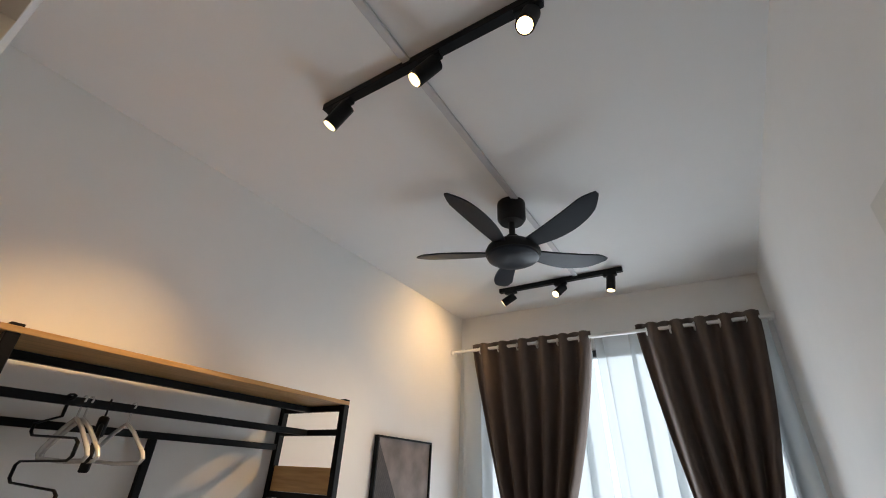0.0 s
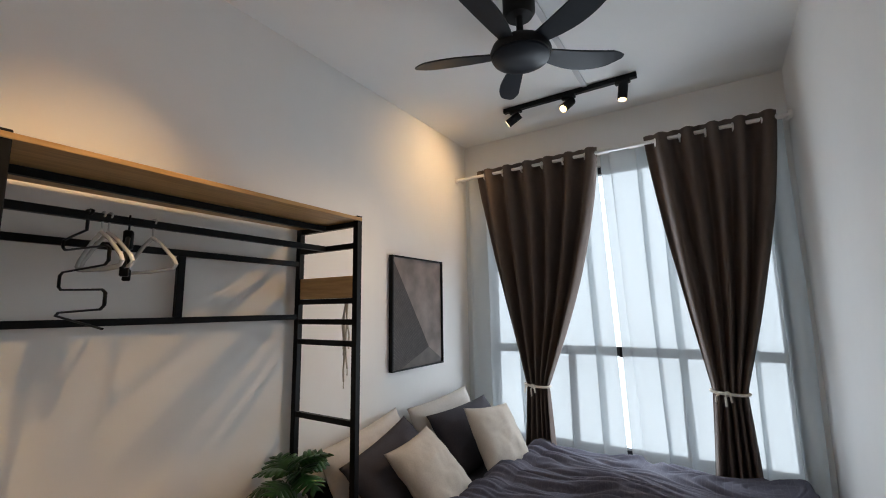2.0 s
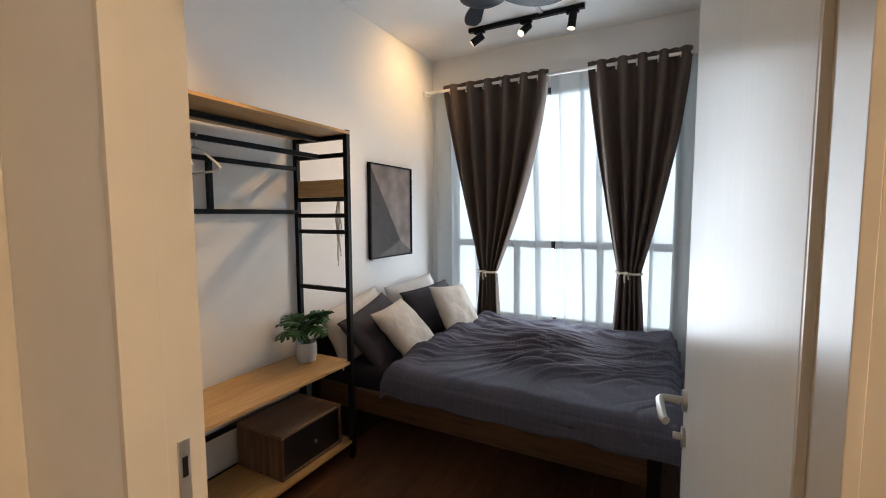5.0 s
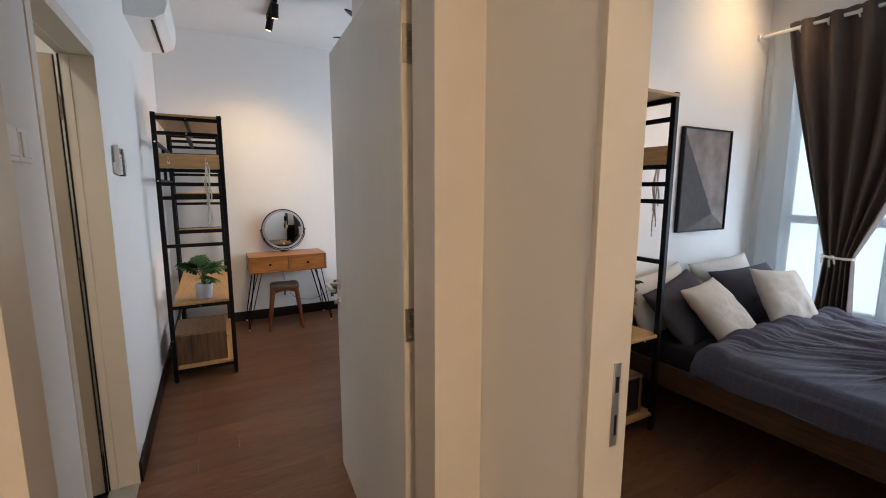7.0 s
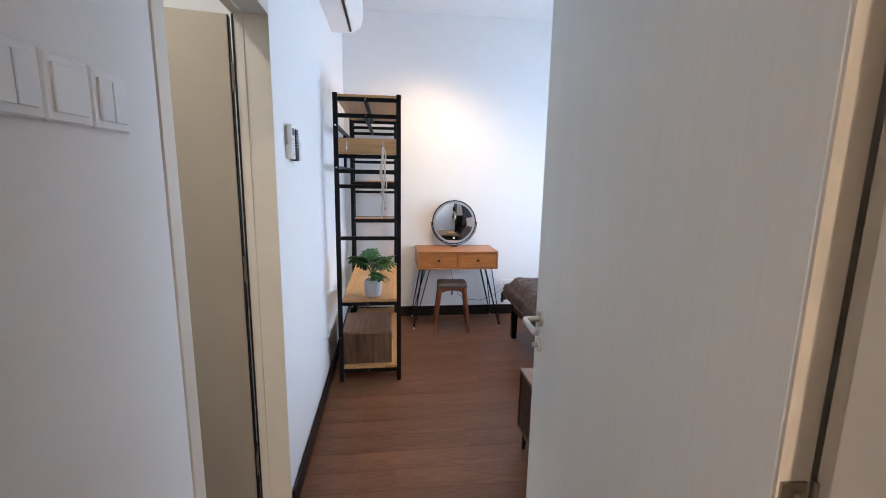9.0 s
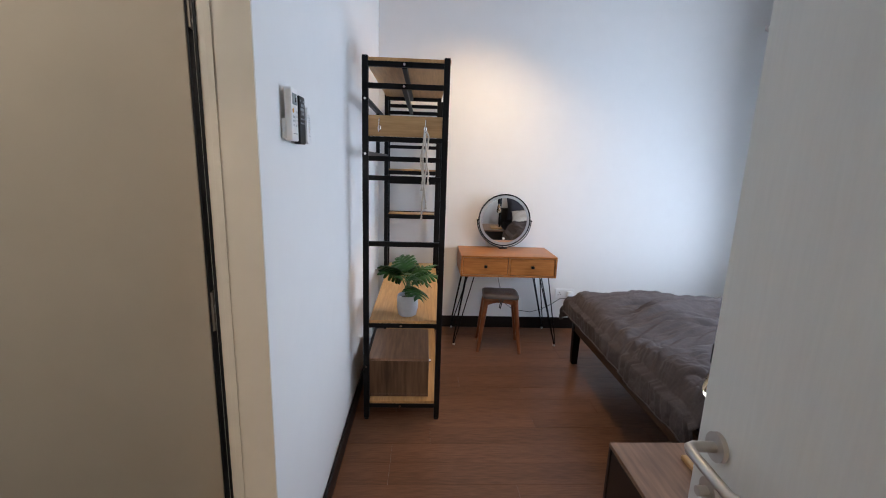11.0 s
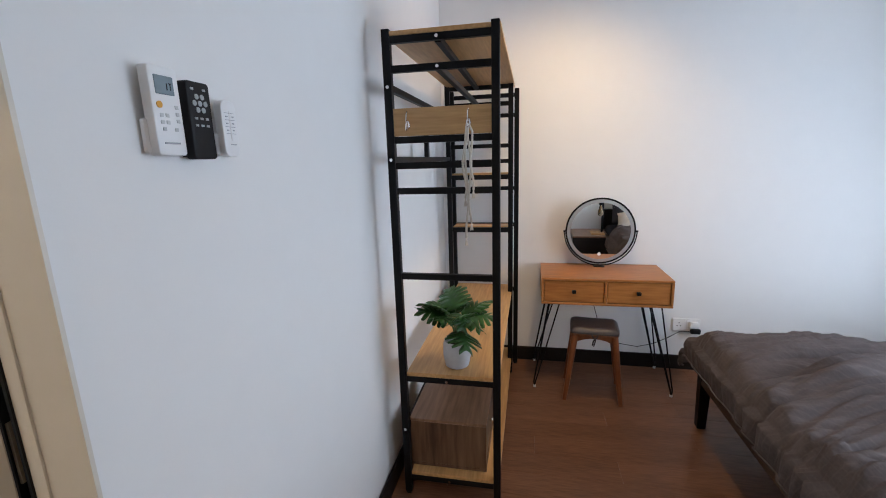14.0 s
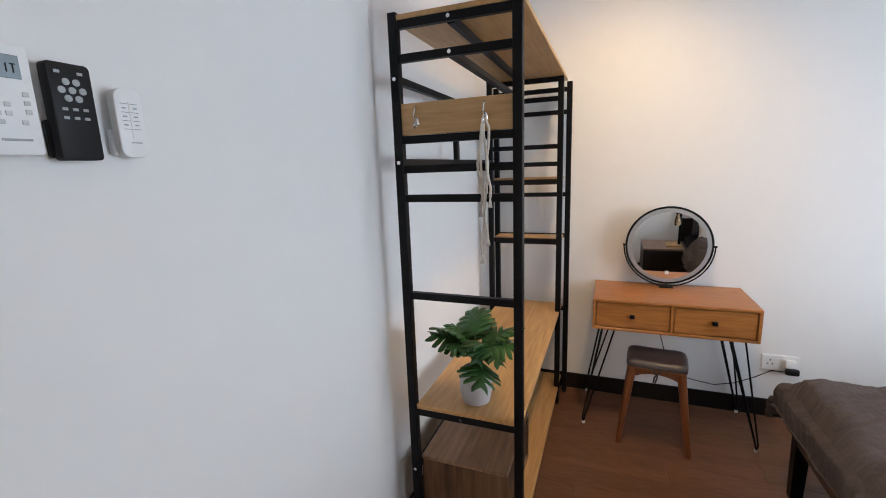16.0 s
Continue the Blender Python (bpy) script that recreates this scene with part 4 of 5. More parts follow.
def duvet_mesh(x0, x1, half, top, hem, seed, foot_drop=0.2, rad=0.075, turn=0.0, deep=1.0, fine=1.0, calm=0.0, tight=True):
    bm = B()
    side = top - hem

    def edge(d):
        """How far out and down the cloth lies, d past the start of the rounded edge."""
        if d <= 0:
            return 0.0, 0.0
        q = rad * math.pi / 2
        if d < q:
            a = d / rad
            return rad * math.sin(a), rad * (1 - math.cos(a))
        return rad + 0.02 * (d - q), rad + (d - q)

    hs = half - rad
    span = hs + rad * math.pi / 2 + max(0.0, side - rad)
    endx = (x1 - rad) + rad * math.pi / 2 + max(0.0, foot_drop - rad)

    def f(u, v):
        gx = x0 + (endx - x0) * u
        gy = span * (2 * v - 1)
        ragged = 0.018 * noise.noise((gx * 4, gy * 4, seed + 31))
        ox, dx = edge(gx - (x1 - rad))
        oy, dy = edge(abs(gy) - hs)
        px = min(gx, x1 - rad) + ox
        py = math.copysign(min(abs(gy), hs) + oy, gy)
        drop = math.hypot(dx, dy) if min(dx, dy) > 0 else max(dx, dy)
        drop = min(drop, max(side, foot_drop) + 0.02)
        near = 1.0 - calm * min(1.0, max(0.0, (gx - x1 + 0.62) / 0.35))
        w = ((wrinkle(gx, gy, seed, turn, deep, fine) if tight else deep * (0.6 * long_folds(gx, gy, seed) + 0.3 * wrinkle(gx, gy, seed, 80, 1.0, 1.2))) - 0.010 * deep) * near
        flat = 1.0 if drop < 0.02 else max(0.3 if tight else 0.4, 1.0 - drop * 9)
        puff = (0.02 if tight else 0.004) * math.cos(min(1, abs(gy) / half) * math.pi / 2)
        z = top - drop + w * flat + puff + (ragged if drop > side * 0.6 else 0)
        if drop > rad * 0.6:
            fold = 0.012 * noise.noise((gx * 7, gy * 7, seed + 40))
            if dy > 0:
                py += math.copysign(max(0.002, 0.010 + fold + w * (0.25 if tight else 0.5)), gy)
            if dx > 0:
                px += max(0.0, 0.006 + fold + w * 0.5)
        if u < 0.10:
            z += 0.030 * math.sin(math.pi * u / 0.10) * (1 if drop < 0.05 else 0.3) - (0.03 - min(u, 0.03)) * 0.9
        return (px, py, z)

    grid(bm, 340, 250, f)
    seams = []
    for sgn in (-1, 1):
        v = 0.5 + sgn * 0.497
        seam = B()
        tube(seam, [Vector(f(k / 130, v)) + Vector((0, sgn * 0.003, 0.004)) for k in range(131)], 0.0045, 6)
        seams.append(seam)
    return bm, seams


def duvet(m, material, label, *shape, **more):
    bm, seams = duvet_mesh(*shape, **more)
    o = solid("duvet", bm, material, label, "duvet", "duvets", smooth=180)
    o.matrix_world = m
    o.modifiers.new("thickness", "SOLIDIFY").thickness = 0.012
    for seam in seams:
        part("hem", seam, material, o, smooth=180)
    return o


def pillow_mesh(w, h, t, seed, sharp=2.6):
    """Lies flat in local x (width) and y (height)."""
    bm = B()

    def f(sign):
        def g(u, v):
            a, b = 2 * u - 1, 2 * v - 1
            pin = 1 - 0.07 * (1 - a * a) * abs(b) ** 3
            pin2 = 1 - 0.07 * (1 - b * b) * abs(a) ** 3
            k = max(0.0, (1 - abs(a) ** sharp) * (1 - abs(b) ** sharp)) ** 0.55
            n = 0.014 * noise.noise((a * 2.2, b * 2.2, seed + sign)) + 0.007 * noise.noise((a * 6, b * 6, seed))
            return (a * w / 2 * pin2, b * h / 2 * pin, sign * (t / 2 * k + n * k))
        return g

    grid(bm, 28, 28, f(1))
    grid(bm, 28, 28, f(-1))
    bmesh.ops.remove_doubles(bm, verts=bm.verts, dist=0.0008)
    return bm


def pillow(m, w, h, t, material, label, seed, group="bed pillows", category="pillow"):
    o = solid("pillow" if category == "pillow" else "cushion", pillow_mesh(w, h, t, seed), material, label, category, group, smooth=180)
    o.matrix_world = m
    return o


def bed(m, length, half, rail_mat, label):
    b = thing("bed", m, label, "bed", "double beds")
    for sgn in (-1, 1):
        part("side_rail", box(B(), 0.06, length - 0.04, min(sgn * half, sgn * (half - 0.03)), max(sgn * half, sgn * (half - 0.03)), 0.262, 0.40, 0.004), rail_mat, b, "walnut side rail", smooth=None)
        for x in (0.06, length - 0.04):
            bm = B()
            y0, y1 = sorted((sgn * (half - 0.055), sgn * (half + 0.004)))
            box(bm, x - 0.03, x + 0.03, y0, y1, 0, 0.40, 0.004)
            for v in bm.verts:
                if v.co.z < 0.1:
                    v.co.x = x + (v.co.x - x) * 0.75
                    c = (y0 + y1) / 2
                    v.co.y = c + (v.co.y - c) * 0.75
            part("leg", bm, BLACK, b, "black tapered leg", smooth=None)
    part("foot_rail", box(B(), length - 0.04, length - 0.012, -half + 0.056, half - 0.056, 0.262, 0.40, 0.004), rail_mat, b, smooth=None)
    part("headboard", box(B(), 0.0, 0.045, -half, half, 0.20, 0.66, 0.008), DARKFRONT, b, "dark headboard", smooth=None)
    part("slat_base", box(B(), 0.07, length - 0.05, -half + 0.035, half - 0.035, 0.30, 0.325), SHEET, b, smooth=None)
    return b


def mattress(m, length, half, label, top=0.535):
    o = solid("mattress", box(B(), 0.06, length - 0.05, -half + 0.035, half - 0.035, 0.325, top, 0.05, 4), SHEET, label, "mattress", "mattresses", smooth=50)
    o.matrix_world = m
    return o


BED1 = pose(-1.685, 2.48, 0)
bed(BED1, 2.08, 0.765, WALNUT_X, "low walnut and black double bed against the wall")
mattress(BED1, 2.08, 0.765, "mattress in a charcoal fitted sheet", 0.525)
duvet(BED1, DUVET, "rumpled slate grey cotton duvet on the bed", 0.60, 2.14, 0.80, 0.566, 0.412, 3.0, 0.22, turn=22, deep=1.35, fine=1.2)


def leaned(x, y, z, lean, yaw, roll=0):
    """Upright on its long side, leaning back towards the wall."""
    return pose(x, y, z, 0, 0, yaw) @ pose(0, 0, 0, 0, -lean, 0) @ pose(0, 0, 0, 90, 0, 90) @ pose(0, 0, 0, 0, 0, roll)


pillow(leaned(-1.545, 2.07, 0.695, 24, 4, 6), 0.72, 0.40, 0.16, IVORY, "ivory pillow leaning on the headboard", 11)
pillow(leaned(-1.545, 2.83, 0.715, 20, -4, 4), 0.70, 0.42, 0.16, IVORY, "ivory pillow leaning on the headboard", 12)
pillow(leaned(-1.385, 2.10, 0.675, 42, 6, 9), 0.70, 0.42, 0.16, GREYPIL, "charcoal pillow leaning on an ivory pillow", 13)
pillow(leaned(-1.350, 2.83, 0.695, 36, -8, 3), 0.66, 0.42, 0.16, GREYPIL, "charcoal pillow leaning on an ivory pillow", 14)
pillow(leaned(-1.19, 2.12, 0.690, 44, 2, 6), 0.43, 0.43, 0.14, CREAM, "square cream linen cushion leaning on a pillow", 15, "cream cushions", "cushion")
pillow(leaned(-1.13, 2.77, 0.715, 34, -12, -5), 0.42, 0.42, 0.14, CREAM, "square cream linen cushion leaning on a pillow", 16, "cream cushions", "cushion")

BED2 = pose(-1.85, 1.285, 0, 0, 0, 180)
bed(BED2, 2.26, 0.765, WALNUT_X, "low walnut and black double bed against the wall")
mattress(BED2, 2.26, 0.765, "mattress in a charcoal fitted sheet", 0.470)
duvet(BED2, DUVET2, "rumpled dark taupe cotton duvet on the bed", 0.75, 2.31, 0.80, 0.530, 0.36, 8.0, 0.20, rad=0.10, deep=1.9, calm=0.35, tight=False)
pillow(BED2 @ leaned(0.16, 0.36, 0.70, 28, 0), 0.66, 0.42, 0.17, GREYPIL, "charcoal pillow leaning on the headboard", 21)
pillow(BED2 @ leaned(0.16, -0.38, 0.70, 28, 0), 0.66, 0.42, 0.17, GREYPIL, "charcoal pillow leaning on the headboard", 22)
pillow(BED2 @ leaned(0.57, 0.47, 0.61, 74, 10), 0.42, 0.40, 0.14, CREAM, "square cream linen cushion leaning on a pillow", 23, "cream cushions", "cushion")


# ---- second bedroom: bedside table, lamp, desk, stool, mirror ----
ns = thing("bedside_table", pose(-2.31, 0.295, 0), "walnut bedside table with a dark front beside the bed", "bedside table")
part("top", box(B(), -0.215, 0.215, -0.19, 0.19, 0.432, 0.45, 0.002), TABLETOP, ns, smooth=None)
part("side_panel", box(B(), -0.215, -0.197, -0.19, 0.19, 0.12, 0.432, 0.002), DARKFRONT, ns, smooth=None)
part("side_panel", box(B(), 0.197, 0.215, -0.19, 0.19, 0.12, 0.432, 0.002), DARKFRONT, ns, smooth=None)
part("bottom", box(B(), -0.197, 0.197, -0.19, 0.19, 0.12, 0.138, 0.002), WALNUT, ns, smooth=None)
part("back", box(B(), -0.197, 0.197, 0.175, 0.19, 0.138, 0.432, 0.002), WALNUT, ns, smooth=None)
part("drawer_front", box(B(), -0.195, 0.195, -0.187, -0.172, 0.142, 0.428, 0.002), DARKFRONT, ns, smooth=None)
for sx in (-0.18, 0.18):
    for sy in (-0.155, 0.155):
        part("leg", rod(B(), (sx * 1.03, sy * 1.03, 0), (sx, sy, 0.12), 0.010, 12, 0.016), BLACK, ns)

lamp = thing("table_lamp", pose(-2.36, 0.40, 0.45), "black gooseneck lamp with an amber bulb on a wooden base", "table lamp")
part("base", box(B(), -0.075, 0.075, -0.075, 0.075, 0, 0.018, 0.003), OAK, lamp, "light wooden base", smooth=None)
part("pole", rod(B(), (0.0, 0.05, 0.018), (0.0, 0.05, 0.468), 0.012, 16), BLACK, lamp)
part("arm", tube(B(), [(-0.09, 0.012, 0.428), (-0.09, 0.012, 0.455), (-0.087, 0.0135, 0.464), (-0.079, 0.017, 0.469), (-0.04, 0.033, 0.464), (0.004, 0.052, 0.459)], 0.0085, 12), BLACK, lamp)
sk = part("socket", lathe(B(), [(0, 0.43), (0.020, 0.43), (0.023, 0.425), (0.023, 0.362), (0.019, 0.358), (0, 0.358)], 24, (-0.09, 0.012)), BLACK, lamp, "black bulb socket")
bu = part("bulb", lathe(B(), [(0.014, 0.358), (0.015, 0.345), (0.021, 0.325), (0.030, 0.285), (0.033, 0.262), (0.030, 0.243), (0.018, 0.230), (0, 0.226)], 24, (-0.09, 0.012)), AMBER, sk, "clear amber filament bulb")
bm = B()
for k in range(6):
    a = k * math.pi / 3
    tube(bm, [(-0.09 + 0.004 * math.cos(a), 0.012 + 0.004 * math.sin(a), 0.345), (-0.09 + 0.012 * math.cos(a), 0.012 + 0.012 * math.sin(a), 0.265), (-0.09 + 0.013 * math.cos(a + 0.5), 0.012 + 0.013 * math.sin(a + 0.5), 0.26)], 0.0009, 5)
part("filament", bm, FILAMENT, sk)

desk = thing("dressing_table", pose(-4.556, 0.07, 0), "honey-brown wooden dressing table with two drawers and hairpin legs", "dressing table")
x0, x1, y0, y1 = -0.198, 0.198, -0.382, 0.382
part("top", box(B(), x0, x1, y0, y1, 0.735, 0.750, 0.002), CHERRY, desk, smooth=None)
part("bottom", box(B(), x0, x1, y0, y1, 0.580, 0.594, 0.002), CHERRY, desk, smooth=None)
part("side_panel", box(B(), x0, x1, y0, y0 + 0.015, 0.594, 0.735, 0.002), CHERRY, desk, smooth=None)
part("side_panel", box(B(), x0, x1, y1 - 0.015, y1, 0.594, 0.735, 0.002), CHERRY, desk, smooth=None)
part("divider", box(B(), x0, x1, -0.007, 0.007, 0.594, 0.735, 0.002), CHERRY, desk, smooth=None)
part("back_panel", box(B(), x0, x0 + 0.01, y0 + 0.015, y1 - 0.015, 0.594, 0.735), CHERRY, desk, smooth=None)
for a, b in ((y0 + 0.018, -0.010), (0.010, y1 - 0.018)):
    f = part("drawer", box(B(), x1 - 0.030, x1 - 0.006, a, b, 0.598, 0.731, 0.003), CHERRY, desk, "honey-brown drawer front", smooth=None)
    c = (a + b) / 2
    bm = box(B(), x1 - 0.006, x1 + 0.014, c - 0.012, c + 0.012, 0.655, 0.675, 0.003)
    part("knob", bm, BLACK, f, "black square knob")
for sx in (-1, 1):
    for sy in (-1, 1):
        bm = B()
        fx, fy = sx * 0.188, sy * 0.415
        tx, ty = sx * 0.140, sy * 0.30
        foot = Vector((fx, fy, 0.008))
        box(bm, tx - 0.04, tx + 0.04, ty - 0.045, ty + 0.045, 0.576, 0.580)
        for ax, ay in ((tx - 0.03, ty - 0.03), (tx + 0.03, ty - 0.03), (tx, ty + 0.035)):
            tube(bm, [(ax, ay, 0.577), foot + Vector(((ax - tx) * 0.18, (ay - ty) * 0.18, 0.03)), foot], 0.0045, 8)
        leg = part("hairpin_leg", bm, BLACK, desk, "black hairpin leg")
        part("foot_cap", rod(B(), (fx, fy, 0), (fx, fy, 0.014), 0.009, 12), WHITEPL, leg, "pale foot cap")

mir = thing("vanity_mirror", pose(-4.675, 0.069, 0.75), "round mirror in a black rim on a wire stand", "mirror")
tilt = pose(0, 0, 0.242, 0, 90 + 1.5, 0)
bm = B()
torus(bm, tilt, 0.217, 0.006, 64, 10)
rim = part("rim", bm, BLACK, mir, "black metal rim", smooth=180)
bm = B()
lathe(bm, [(0, -0.002), (0.215, -0.002), (0.215, 0.002), (0.190, 0.003)], 64)
bm.transform(tilt)
part("light_ring", bm, FROST, mir, "frosted light ring")
bm = B()
lathe(bm, [(0, 0.0025), (0, 0.0042), (0.190, 0.0042), (0.190, 0.0025)], 64)
bm.transform(tilt)
part("glass", bm, MIRROR, mir, "mirror glass", smooth=None)
bm = B()
rod(bm, tilt @ Vector((0.155, 0, 0.004)), tilt @ Vector((0.155, 0, 0.0055)), 0.011, 20)
part("touch_button", bm, WHITEPL, mir, "white touch button")
bm = B()
torus(bm, Matrix.Translation((0, 0, 0.242)) @ Matrix.Rotation(radians(86), 4, "Y") @ Matrix.Rotation(radians(-90), 4, "Z"), 0.229, 0.004, 48, 8, 0.5)
stand = part("stand", bm, BLACK, mir, "black wire stand", smooth=180)
bm = B()
box(bm, -0.045, 0.02, -0.035, 0.035, 0.0, 0.005, 0.001)
rod(bm, (-0.012, 0, 0.004), (-0.012, 0, 0.014), 0.006, 12)
part("base", bm, BLACK, mir, "black base")
bm = B()
for s in (-1, 1):
    rod(bm, (0, s * 0.219, 0.242), (0, s * 0.236, 0.242), 0.006, 12)
part("pivot", bm, BLACK, mir)

stool = thing("stool", pose(-4.365, 0.011, 0, 0, 0, -5), "low wooden stool with a dark leather seat pad", "stool")


def seat_pad(z0, rise):
    """A square pad with pinched corners and a crown that dips along its middle."""
    return lambda u, v: ((u - 0.5) * 0.232 * (1 - 0.05 * abs(2 * v - 1) ** 4), (v - 0.5) * 0.285 * (1 - 0.05 * abs(2 * u - 1) ** 4),
                         z0 + rise * ((1 - abs(2 * u - 1) ** 5) * (1 - abs(2 * v - 1) ** 5)) ** 0.5 - (0.008 * math.cos((2 * v - 1) * 1.5) if rise else 0))


bm = B()
grid(bm, 16, 16, seat_pad(0.450, 0.026))
grid(bm, 16, 16, seat_pad(0.433, 0.0))
bmesh.ops.bridge_loops(bm, edges=[e for e in bm.edges if e.is_boundary])
part("seat_cushion", bm, LEATHER, stool, "dark brown leather seat pad", smooth=60)
part("seat_board", box(B(), -0.106, 0.106, -0.134, 0.134, 0.414, 0.433, 0.008, 2), STOOLWOOD, stool, smooth=None)
for sx in (-1, 1):
    # an apron rail that is hollowed out between the legs
    bm = B()
    for v in range(13):
        y = -0.118 + 0.236 * v / 12
        z = 0.400 - 0.034 * abs(2 * v / 12 - 1) ** 2.2
        for dx in (0.0, 0.022):
            bm.verts.new((sx * 0.100 - sx * dx, y, z))
            bm.verts.new((sx * 0.100 - sx * dx, y, 0.4145))
    bm.verts.ensure_lookup_table()
    vs = list(bm.verts)
    for v in range(12):
        a, b = vs[4 * v:4 * v + 4], vs[4 * v + 4:4 * v + 8]
        for p, q in ((0, 1), (1, 3), (3, 2), (2, 0)):
            bm.faces.new((a[p], a[q], b[q], b[p]))
    part("apron", bm, STOOLWOOD, stool, smooth=30)
    for sy in (-1, 1):
        part("leg", rod(B(), (sx * 0.136, sy * 0.163, 0), (sx * 0.088, sy * 0.113, 0.418), 0.0135, 16, 0.021), STOOLWOOD, stool)
bm = B()
tube(bm, [(0.110, -0.02, 0.44), (0.121, -0.015, 0.425), (0.121, 0.005, 0.40), (0.116, -0.004, 0.36)], 0.004, 8)
tube(bm, [(0.110, 0.02, 0.44), (0.121, 0.012, 0.42), (0.122, -0.008, 0.395), (0.117, -0.012, 0.365)], 0.004, 8)
part("seat_tie", bm, LEATHER, stool, "dark tie string")

# socket with plug and cable
so = thing("wall_socket", pose(-4.763, 0.670, 0.330), "white double wall socket with a black plug", "wall socket")
for k in (-1, 1):
    pl = part("plate", box(B(), 0, 0.009, min(0, k * 0.086), max(0, k * 0.086), -0.045, 0.045, 0.003), WHITEPL, so, smooth=None)
    bm = B()
    for dy, dz in ((0, 0.014), (-0.011, -0.008), (0.011, -0.008)):
        box(bm, 0.0085, 0.0095, k * 0.046 + dy - 0.003, k * 0.046 + dy + 0.003, dz - 0.004, dz + 0.004)
    part("pin_hole", bm, BLACKMATT, pl, smooth=None)
part("plug", box(B(), 0.009, 0.034, 0.018, 0.070, -0.028, 0.026, 0.007, 2), WHITEPL, so, "white plug adaptor")
part("plug", box(B(), 0.034, 0.062, 0.014, 0.078, -0.048, -0.012, 0.009, 2), BLACKMATT, so, "black charger plug")
bm = B()
tube(bm, [(-4.71, 0.685, 0.300), (-4.71, 0.62, 0.300), (-4.72, 0.55, 0.245), (-4.73, 0.46, 0.190), (-4.735, 0.36, 0.160), (-4.735, 0.27, 0.172), (-4.735, 0.20, 0.185), (-4.735, 0.135, 0.235), (-4.735, 0.09, 0.34), (-4.735, 0.06, 0.45), (-4.72, 0.03, 0.578)], 0.0024, 8)
solid("power_cable", bm, BLACKMATT, "thin dark power cable hanging below the dressing table", "cable", smooth=180)


# ---- wall fittings ----
def switch_plate(x, z, n):
    s = thing("light_switch", pose(x, -0.999, z, 0, 0, 0), "white rocker light switch plate on the wall", "light switch", "light switches")
    part("plate", box(B(), -0.0425, 0.0425, 0.0, 0.009, -0.0425, 0.0425, 0.003), WHITEPL, s, smooth=None)
    for k in range(n):
        w = 0.062 / n
        x0 = -0.031 + k * w
        bm = box(B(), x0 + 0.001, x0 + w - 0.001, 0.009, 0.013, -0.03, 0.03, 0.001)
        part("rocker", bm, WHITEPL, s, smooth=None)


for k, n in enumerate((2, 1, 2)):
    switch_plate(-1.035 - 0.0865 * k, 1.545, n)
sw = thing("light_switch", pose(0.559, 2.9, 0.38), "white socket plate on the wall beside the window", "wall socket")
part("plate", box(B(), -0.009, 0, -0.043, 0.043, -0.043, 0.043, 0.003), WHITEPL, sw, smooth=None)


def rounded_plate(w, h, r, y0, y1, edge=0.002):
    """A plate with round corners in x and z, its front edge softened."""
    bm = B()
    outline = []
    for cx, cz, a0 in ((w / 2 - r, h / 2 - r, 0), (-w / 2 + r, h / 2 - r, 90), (-w / 2 + r, -h / 2 + r, 180), (w / 2 - r, -h / 2 + r, 270)):
        outline += [(cx, cz, radians(a0 + 15 * k)) for k in range(7)]
    rings = []
    for y, shrink in ((y0, 0.0), (y1 - edge, 0.0), (y1 - edge * 0.3, edge * 0.4), (y1, edge)):
        rings.append([bm.verts.new((cx + (r - shrink) * math.cos(a), y, cz + (r - shrink) * math.sin(a))) for cx, cz, a in outline])
    for a, b in zip(rings, rings[1:]):
        for i in range(len(a)):
            j = (i + 1) % len(a)
            bm.faces.new((a[i], a[j], b[j], b[i]))
    bm.faces.new(rings[0]), bm.faces.new(rings[-1])
    return bm


def remote_control(name, xc, zc, w, h, d, material, label):
    r = thing(name, pose(xc, -0.999, zc), label, "remote control", "remote controls")
    part("holder", box(B(), -w / 2 - 0.004, w / 2 + 0.004, 0.0, 0.013, -h / 2 + 0.004, -h * 0.08, 0.003), material, r, "wall holder", smooth=None)
    body = part("body", rounded_plate(w, h, 0.0155 if name == "lamp_remote" else 0.006, 0.010, 0.010 + d), material, r, smooth=40)
    return r, body, 0.010 + d


def buttons(body, y, material, spots, size, name="button"):
    for x, z in spots:
        part(name, box(B(), x - size[0] / 2, x + size[0] / 2, y - 0.0005, y + 0.0012, z - size[1] / 2, z + size[1] / 2, 0.0005), material, body, smooth=None)


# seen from the room, local x runs from the bathroom side: -x is away
r1, b1, y1_ = remote_control("air_conditioner_remote", -2.367, 1.575, 0.058, 0.140, 0.018, WHITEPL, "white air conditioner remote in a wall holder")
buttons(b1, y1_, LCD, [(0.001, 0.041)], (0.037, 0.029), "display")
buttons(b1, y1_ + 0.0012, BLACKMATT, [(-0.003, 0.039), (-0.010, 0.039)], (0.0014, 0.011), "display_digit")
buttons(b1, y1_ + 0.0012, BLACKMATT, [(-0.010, 0.0445)], (0.006, 0.0013), "display_digit")
bm = rod(B(), (0.016, y1_ - 0.0005, 0.010), (0.016, y1_ + 0.0015, 0.010), 0.0055, 16)
part("button", bm, ORANGE, b1, "orange power button")
buttons(b1, y1_, PALEBTN, [(-0.018, 0.008), (-0.018, -0.003), (-0.018, -0.014), (0.014, -0.006), (0.003, -0.006), (0.014, -0.017), (0.003, -0.017), (0.012, -0.028), (-0.012, -0.028)], (0.007, 0.006))
buttons(b1, y1_, GREYBTN, [(0.0, -0.050)], (0.032, 0.003))
r2, b2, y2_ = remote_control("fan_remote", -2.440, 1.566, 0.055, 0.134, 0.018, BLACKMATT, "black fan remote in a wall holder")
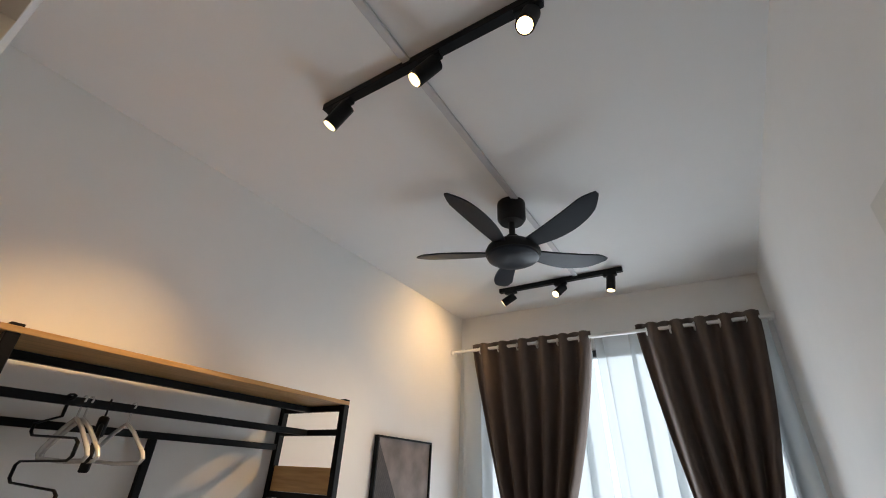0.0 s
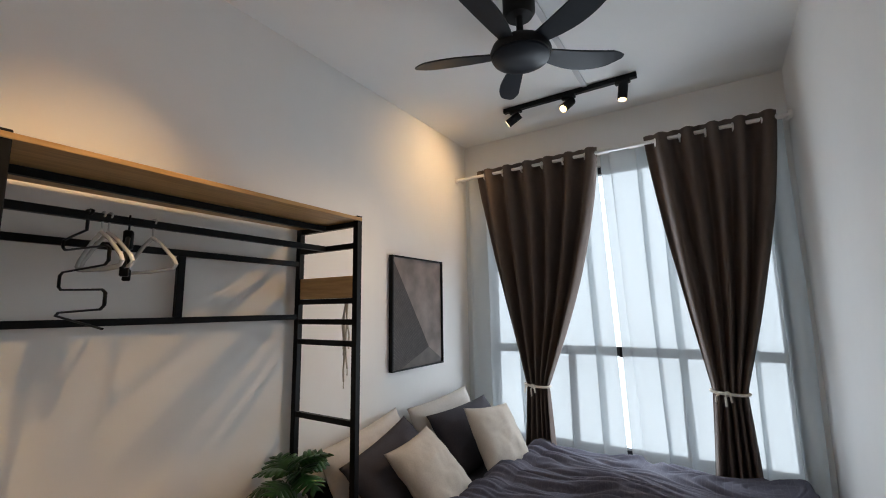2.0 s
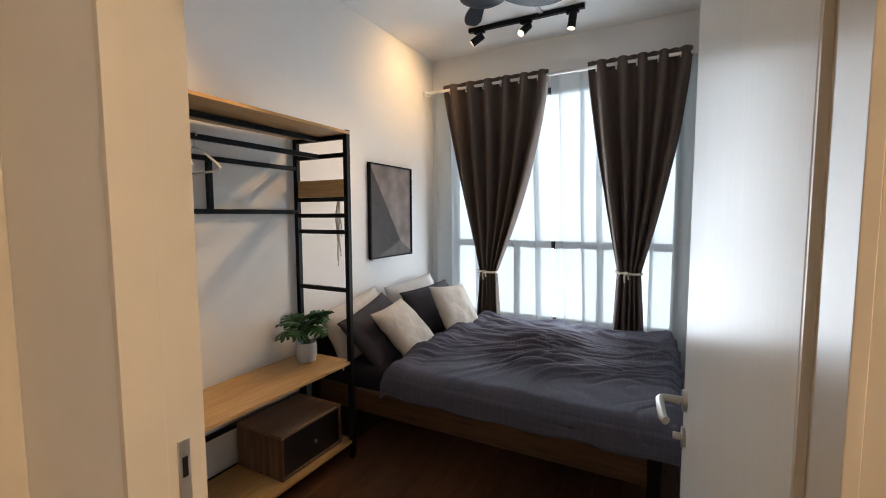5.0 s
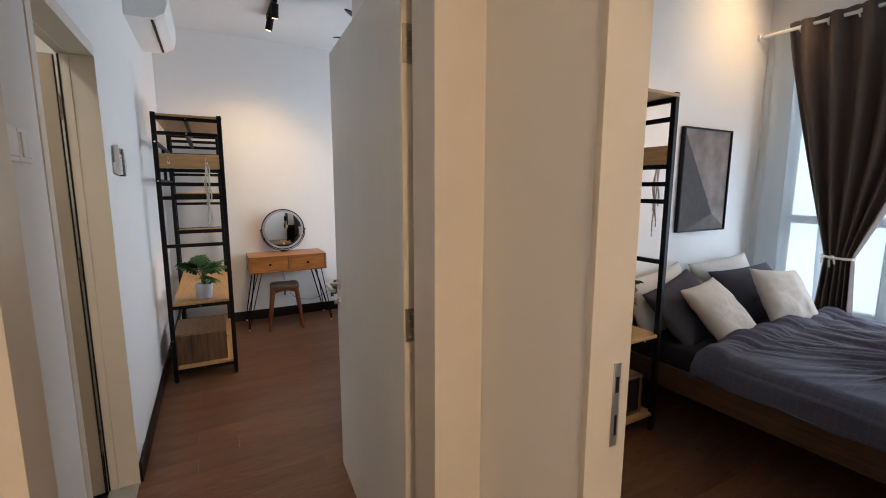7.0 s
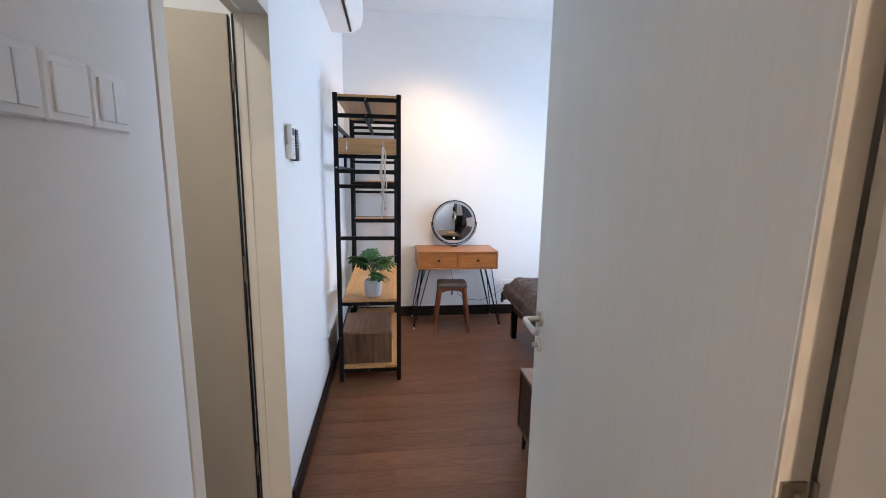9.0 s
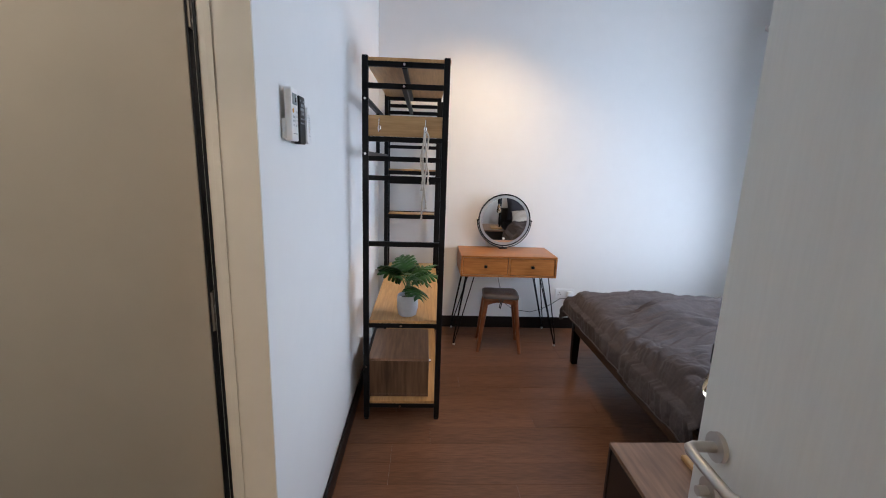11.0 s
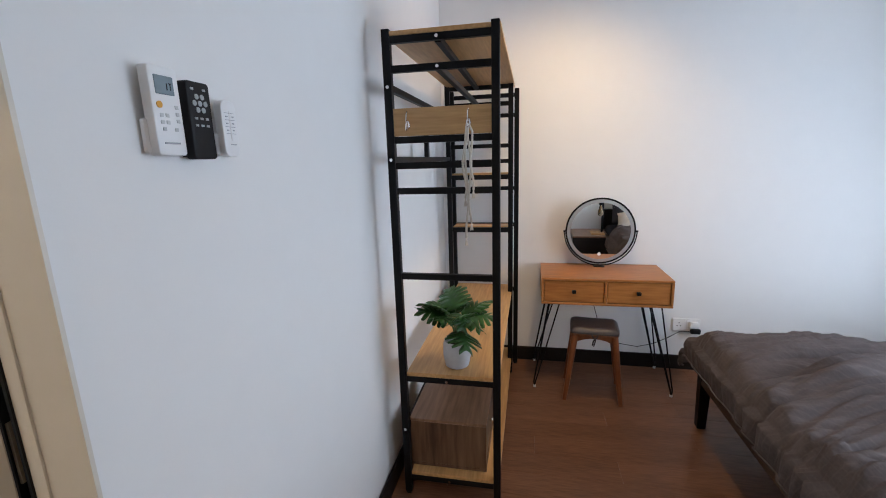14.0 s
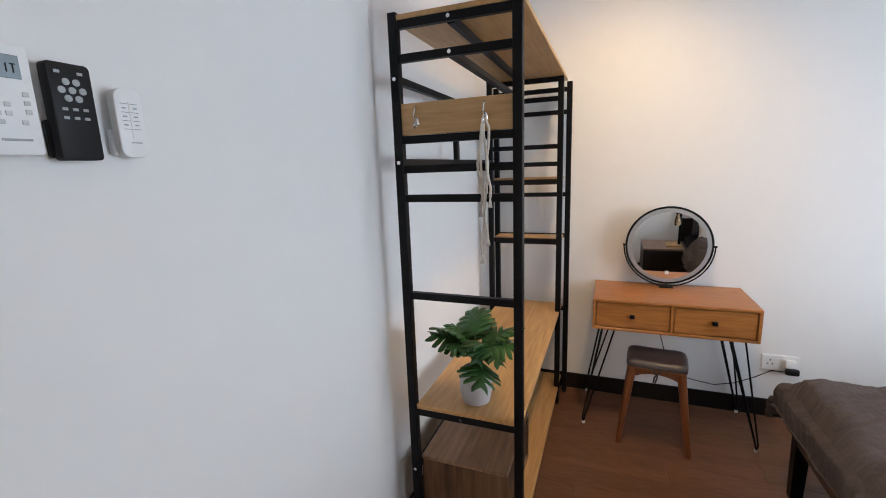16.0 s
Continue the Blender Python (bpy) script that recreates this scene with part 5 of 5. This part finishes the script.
buttons(b2, y2_, GREYBTN, [(0.015, 0.054), (-0.013, 0.054), (0.013, 0.004), (0.0, 0.004), (-0.013, 0.004), (0.013, -0.008), (0.0, -0.008), (-0.013, -0.008)], (0.007, 0.004))
for k in range(7):
    a = k * math.pi / 3
    cx, cz = (0.0, 0.030) if k == 6 else (0.013 * math.cos(a), 0.030 + 0.013 * math.sin(a))
    part("button", rod(B(), (cx, y2_ - 0.0005, cz), (cx, y2_ + 0.0012, cz), 0.0048, 12), GREYBTN, b2)
r3, b3, y3_ = remote_control("lamp_remote", -2.517, 1.557, 0.043, 0.108, 0.016, WHITEPL, "small white remote in a wall holder")
buttons(b3, y3_, WHITEROD, [(0.0, 0.006)], (0.0022, 0.056), "divider")
buttons(b3, y3_, GREYBTN, [(0.0, 0.030 - 0.013 * k) for k in range(4)], (0.027, 0.0009), "printed_line")
buttons(b3, y3_, GREYBTN, [(sx, 0.0235 - 0.013 * k) for k in range(3) for sx in (-0.0085, 0.0085)], (0.006, 0.002), "button_mark")
buttons(b3, y3_, GREYBTN, [(-0.004, -0.030)], (0.016, 0.0016), "maker_mark")

# air conditioner
ac = thing("air_conditioner", pose(-3.58, -0.999, 2.50), "white wall-mounted split air conditioner", "air conditioner")
bm = B()
prof = [(0.0, 0.0), (0.0, 0.285), (0.19, 0.285), (0.225, 0.265), (0.235, 0.20), (0.232, 0.10), (0.215, 0.045), (0.16, 0.008), (0.10, 0.0)]
va = [bm.verts.new((-0.41, y, z)) for y, z in prof]
vb = [bm.verts.new((0.41, y, z)) for y, z in prof]
bm.faces.new(va), bm.faces.new(vb[::-1])
for i in range(len(prof)):
    j = (i + 1) % len(prof)
    bm.faces.new((va[i], vb[i], vb[j], va[j]))
part("casing", bm, WHITEPL, ac, smooth=35)
bm = B()
grid(bm, 2, 1, lambda u, v: (-0.36 + 0.72 * u, 0.155 + 0.055 * v, 0.004 + 0.036 * v - 0.003))
part("louvre", bm, WHITEPL, ac, "air outlet flap", smooth=None)
part("outlet_slot", box(B(), -0.37, 0.37, 0.135, 0.150, -0.001, 0.006), BLACKMATT, ac, "dark outlet slot", smooth=None)

# ---- floor planks ----
PW, PL = 0.145, 1.22
bm = B()
box(bm, 0.0003, PW - 0.0003, 0.0003, PL - 0.0003, -0.013, 0.0, 0.0005)
plank_mesh = mesh("plank", bm, PLANK)
rnd = random.Random(7)
floor_ob = bpy.data.objects["floor"]
cut_meshes = {}


def plank(x, y, length):
    if length > PL - 0.01:
        me = plank_mesh
    else:
        key = round(length, 3)
        if key not in cut_meshes:
            b = B()
            box(b, 0.0003, PW - 0.0003, 0.0003, length - 0.0003, -0.013, 0.0, 0.0005)
            cut_meshes[key] = mesh("plank", b, PLANK)
        me = cut_meshes[key]
    ob = new("plank", me)
    ob.parent = floor_ob
    ob.location = (x, y, 0)


x = -4.72 - PW
while x < 2.3:
    lo, hi = (-1.05, 2.32) if x < -1.82 else ((-2.4, 3.42) if -0.9 < x < 0.6 else ((-1.05, 3.42) if x <= -0.9 else (-2.4, 0.1)))
    y = lo
    step = rnd.choice((0.3, 0.5, 0.7, 0.9, 1.1))
    while y < hi - 0.02:
        l = min(step, hi - y)
        plank(x, y, l)
        y += l
        step = PL
    x += PW
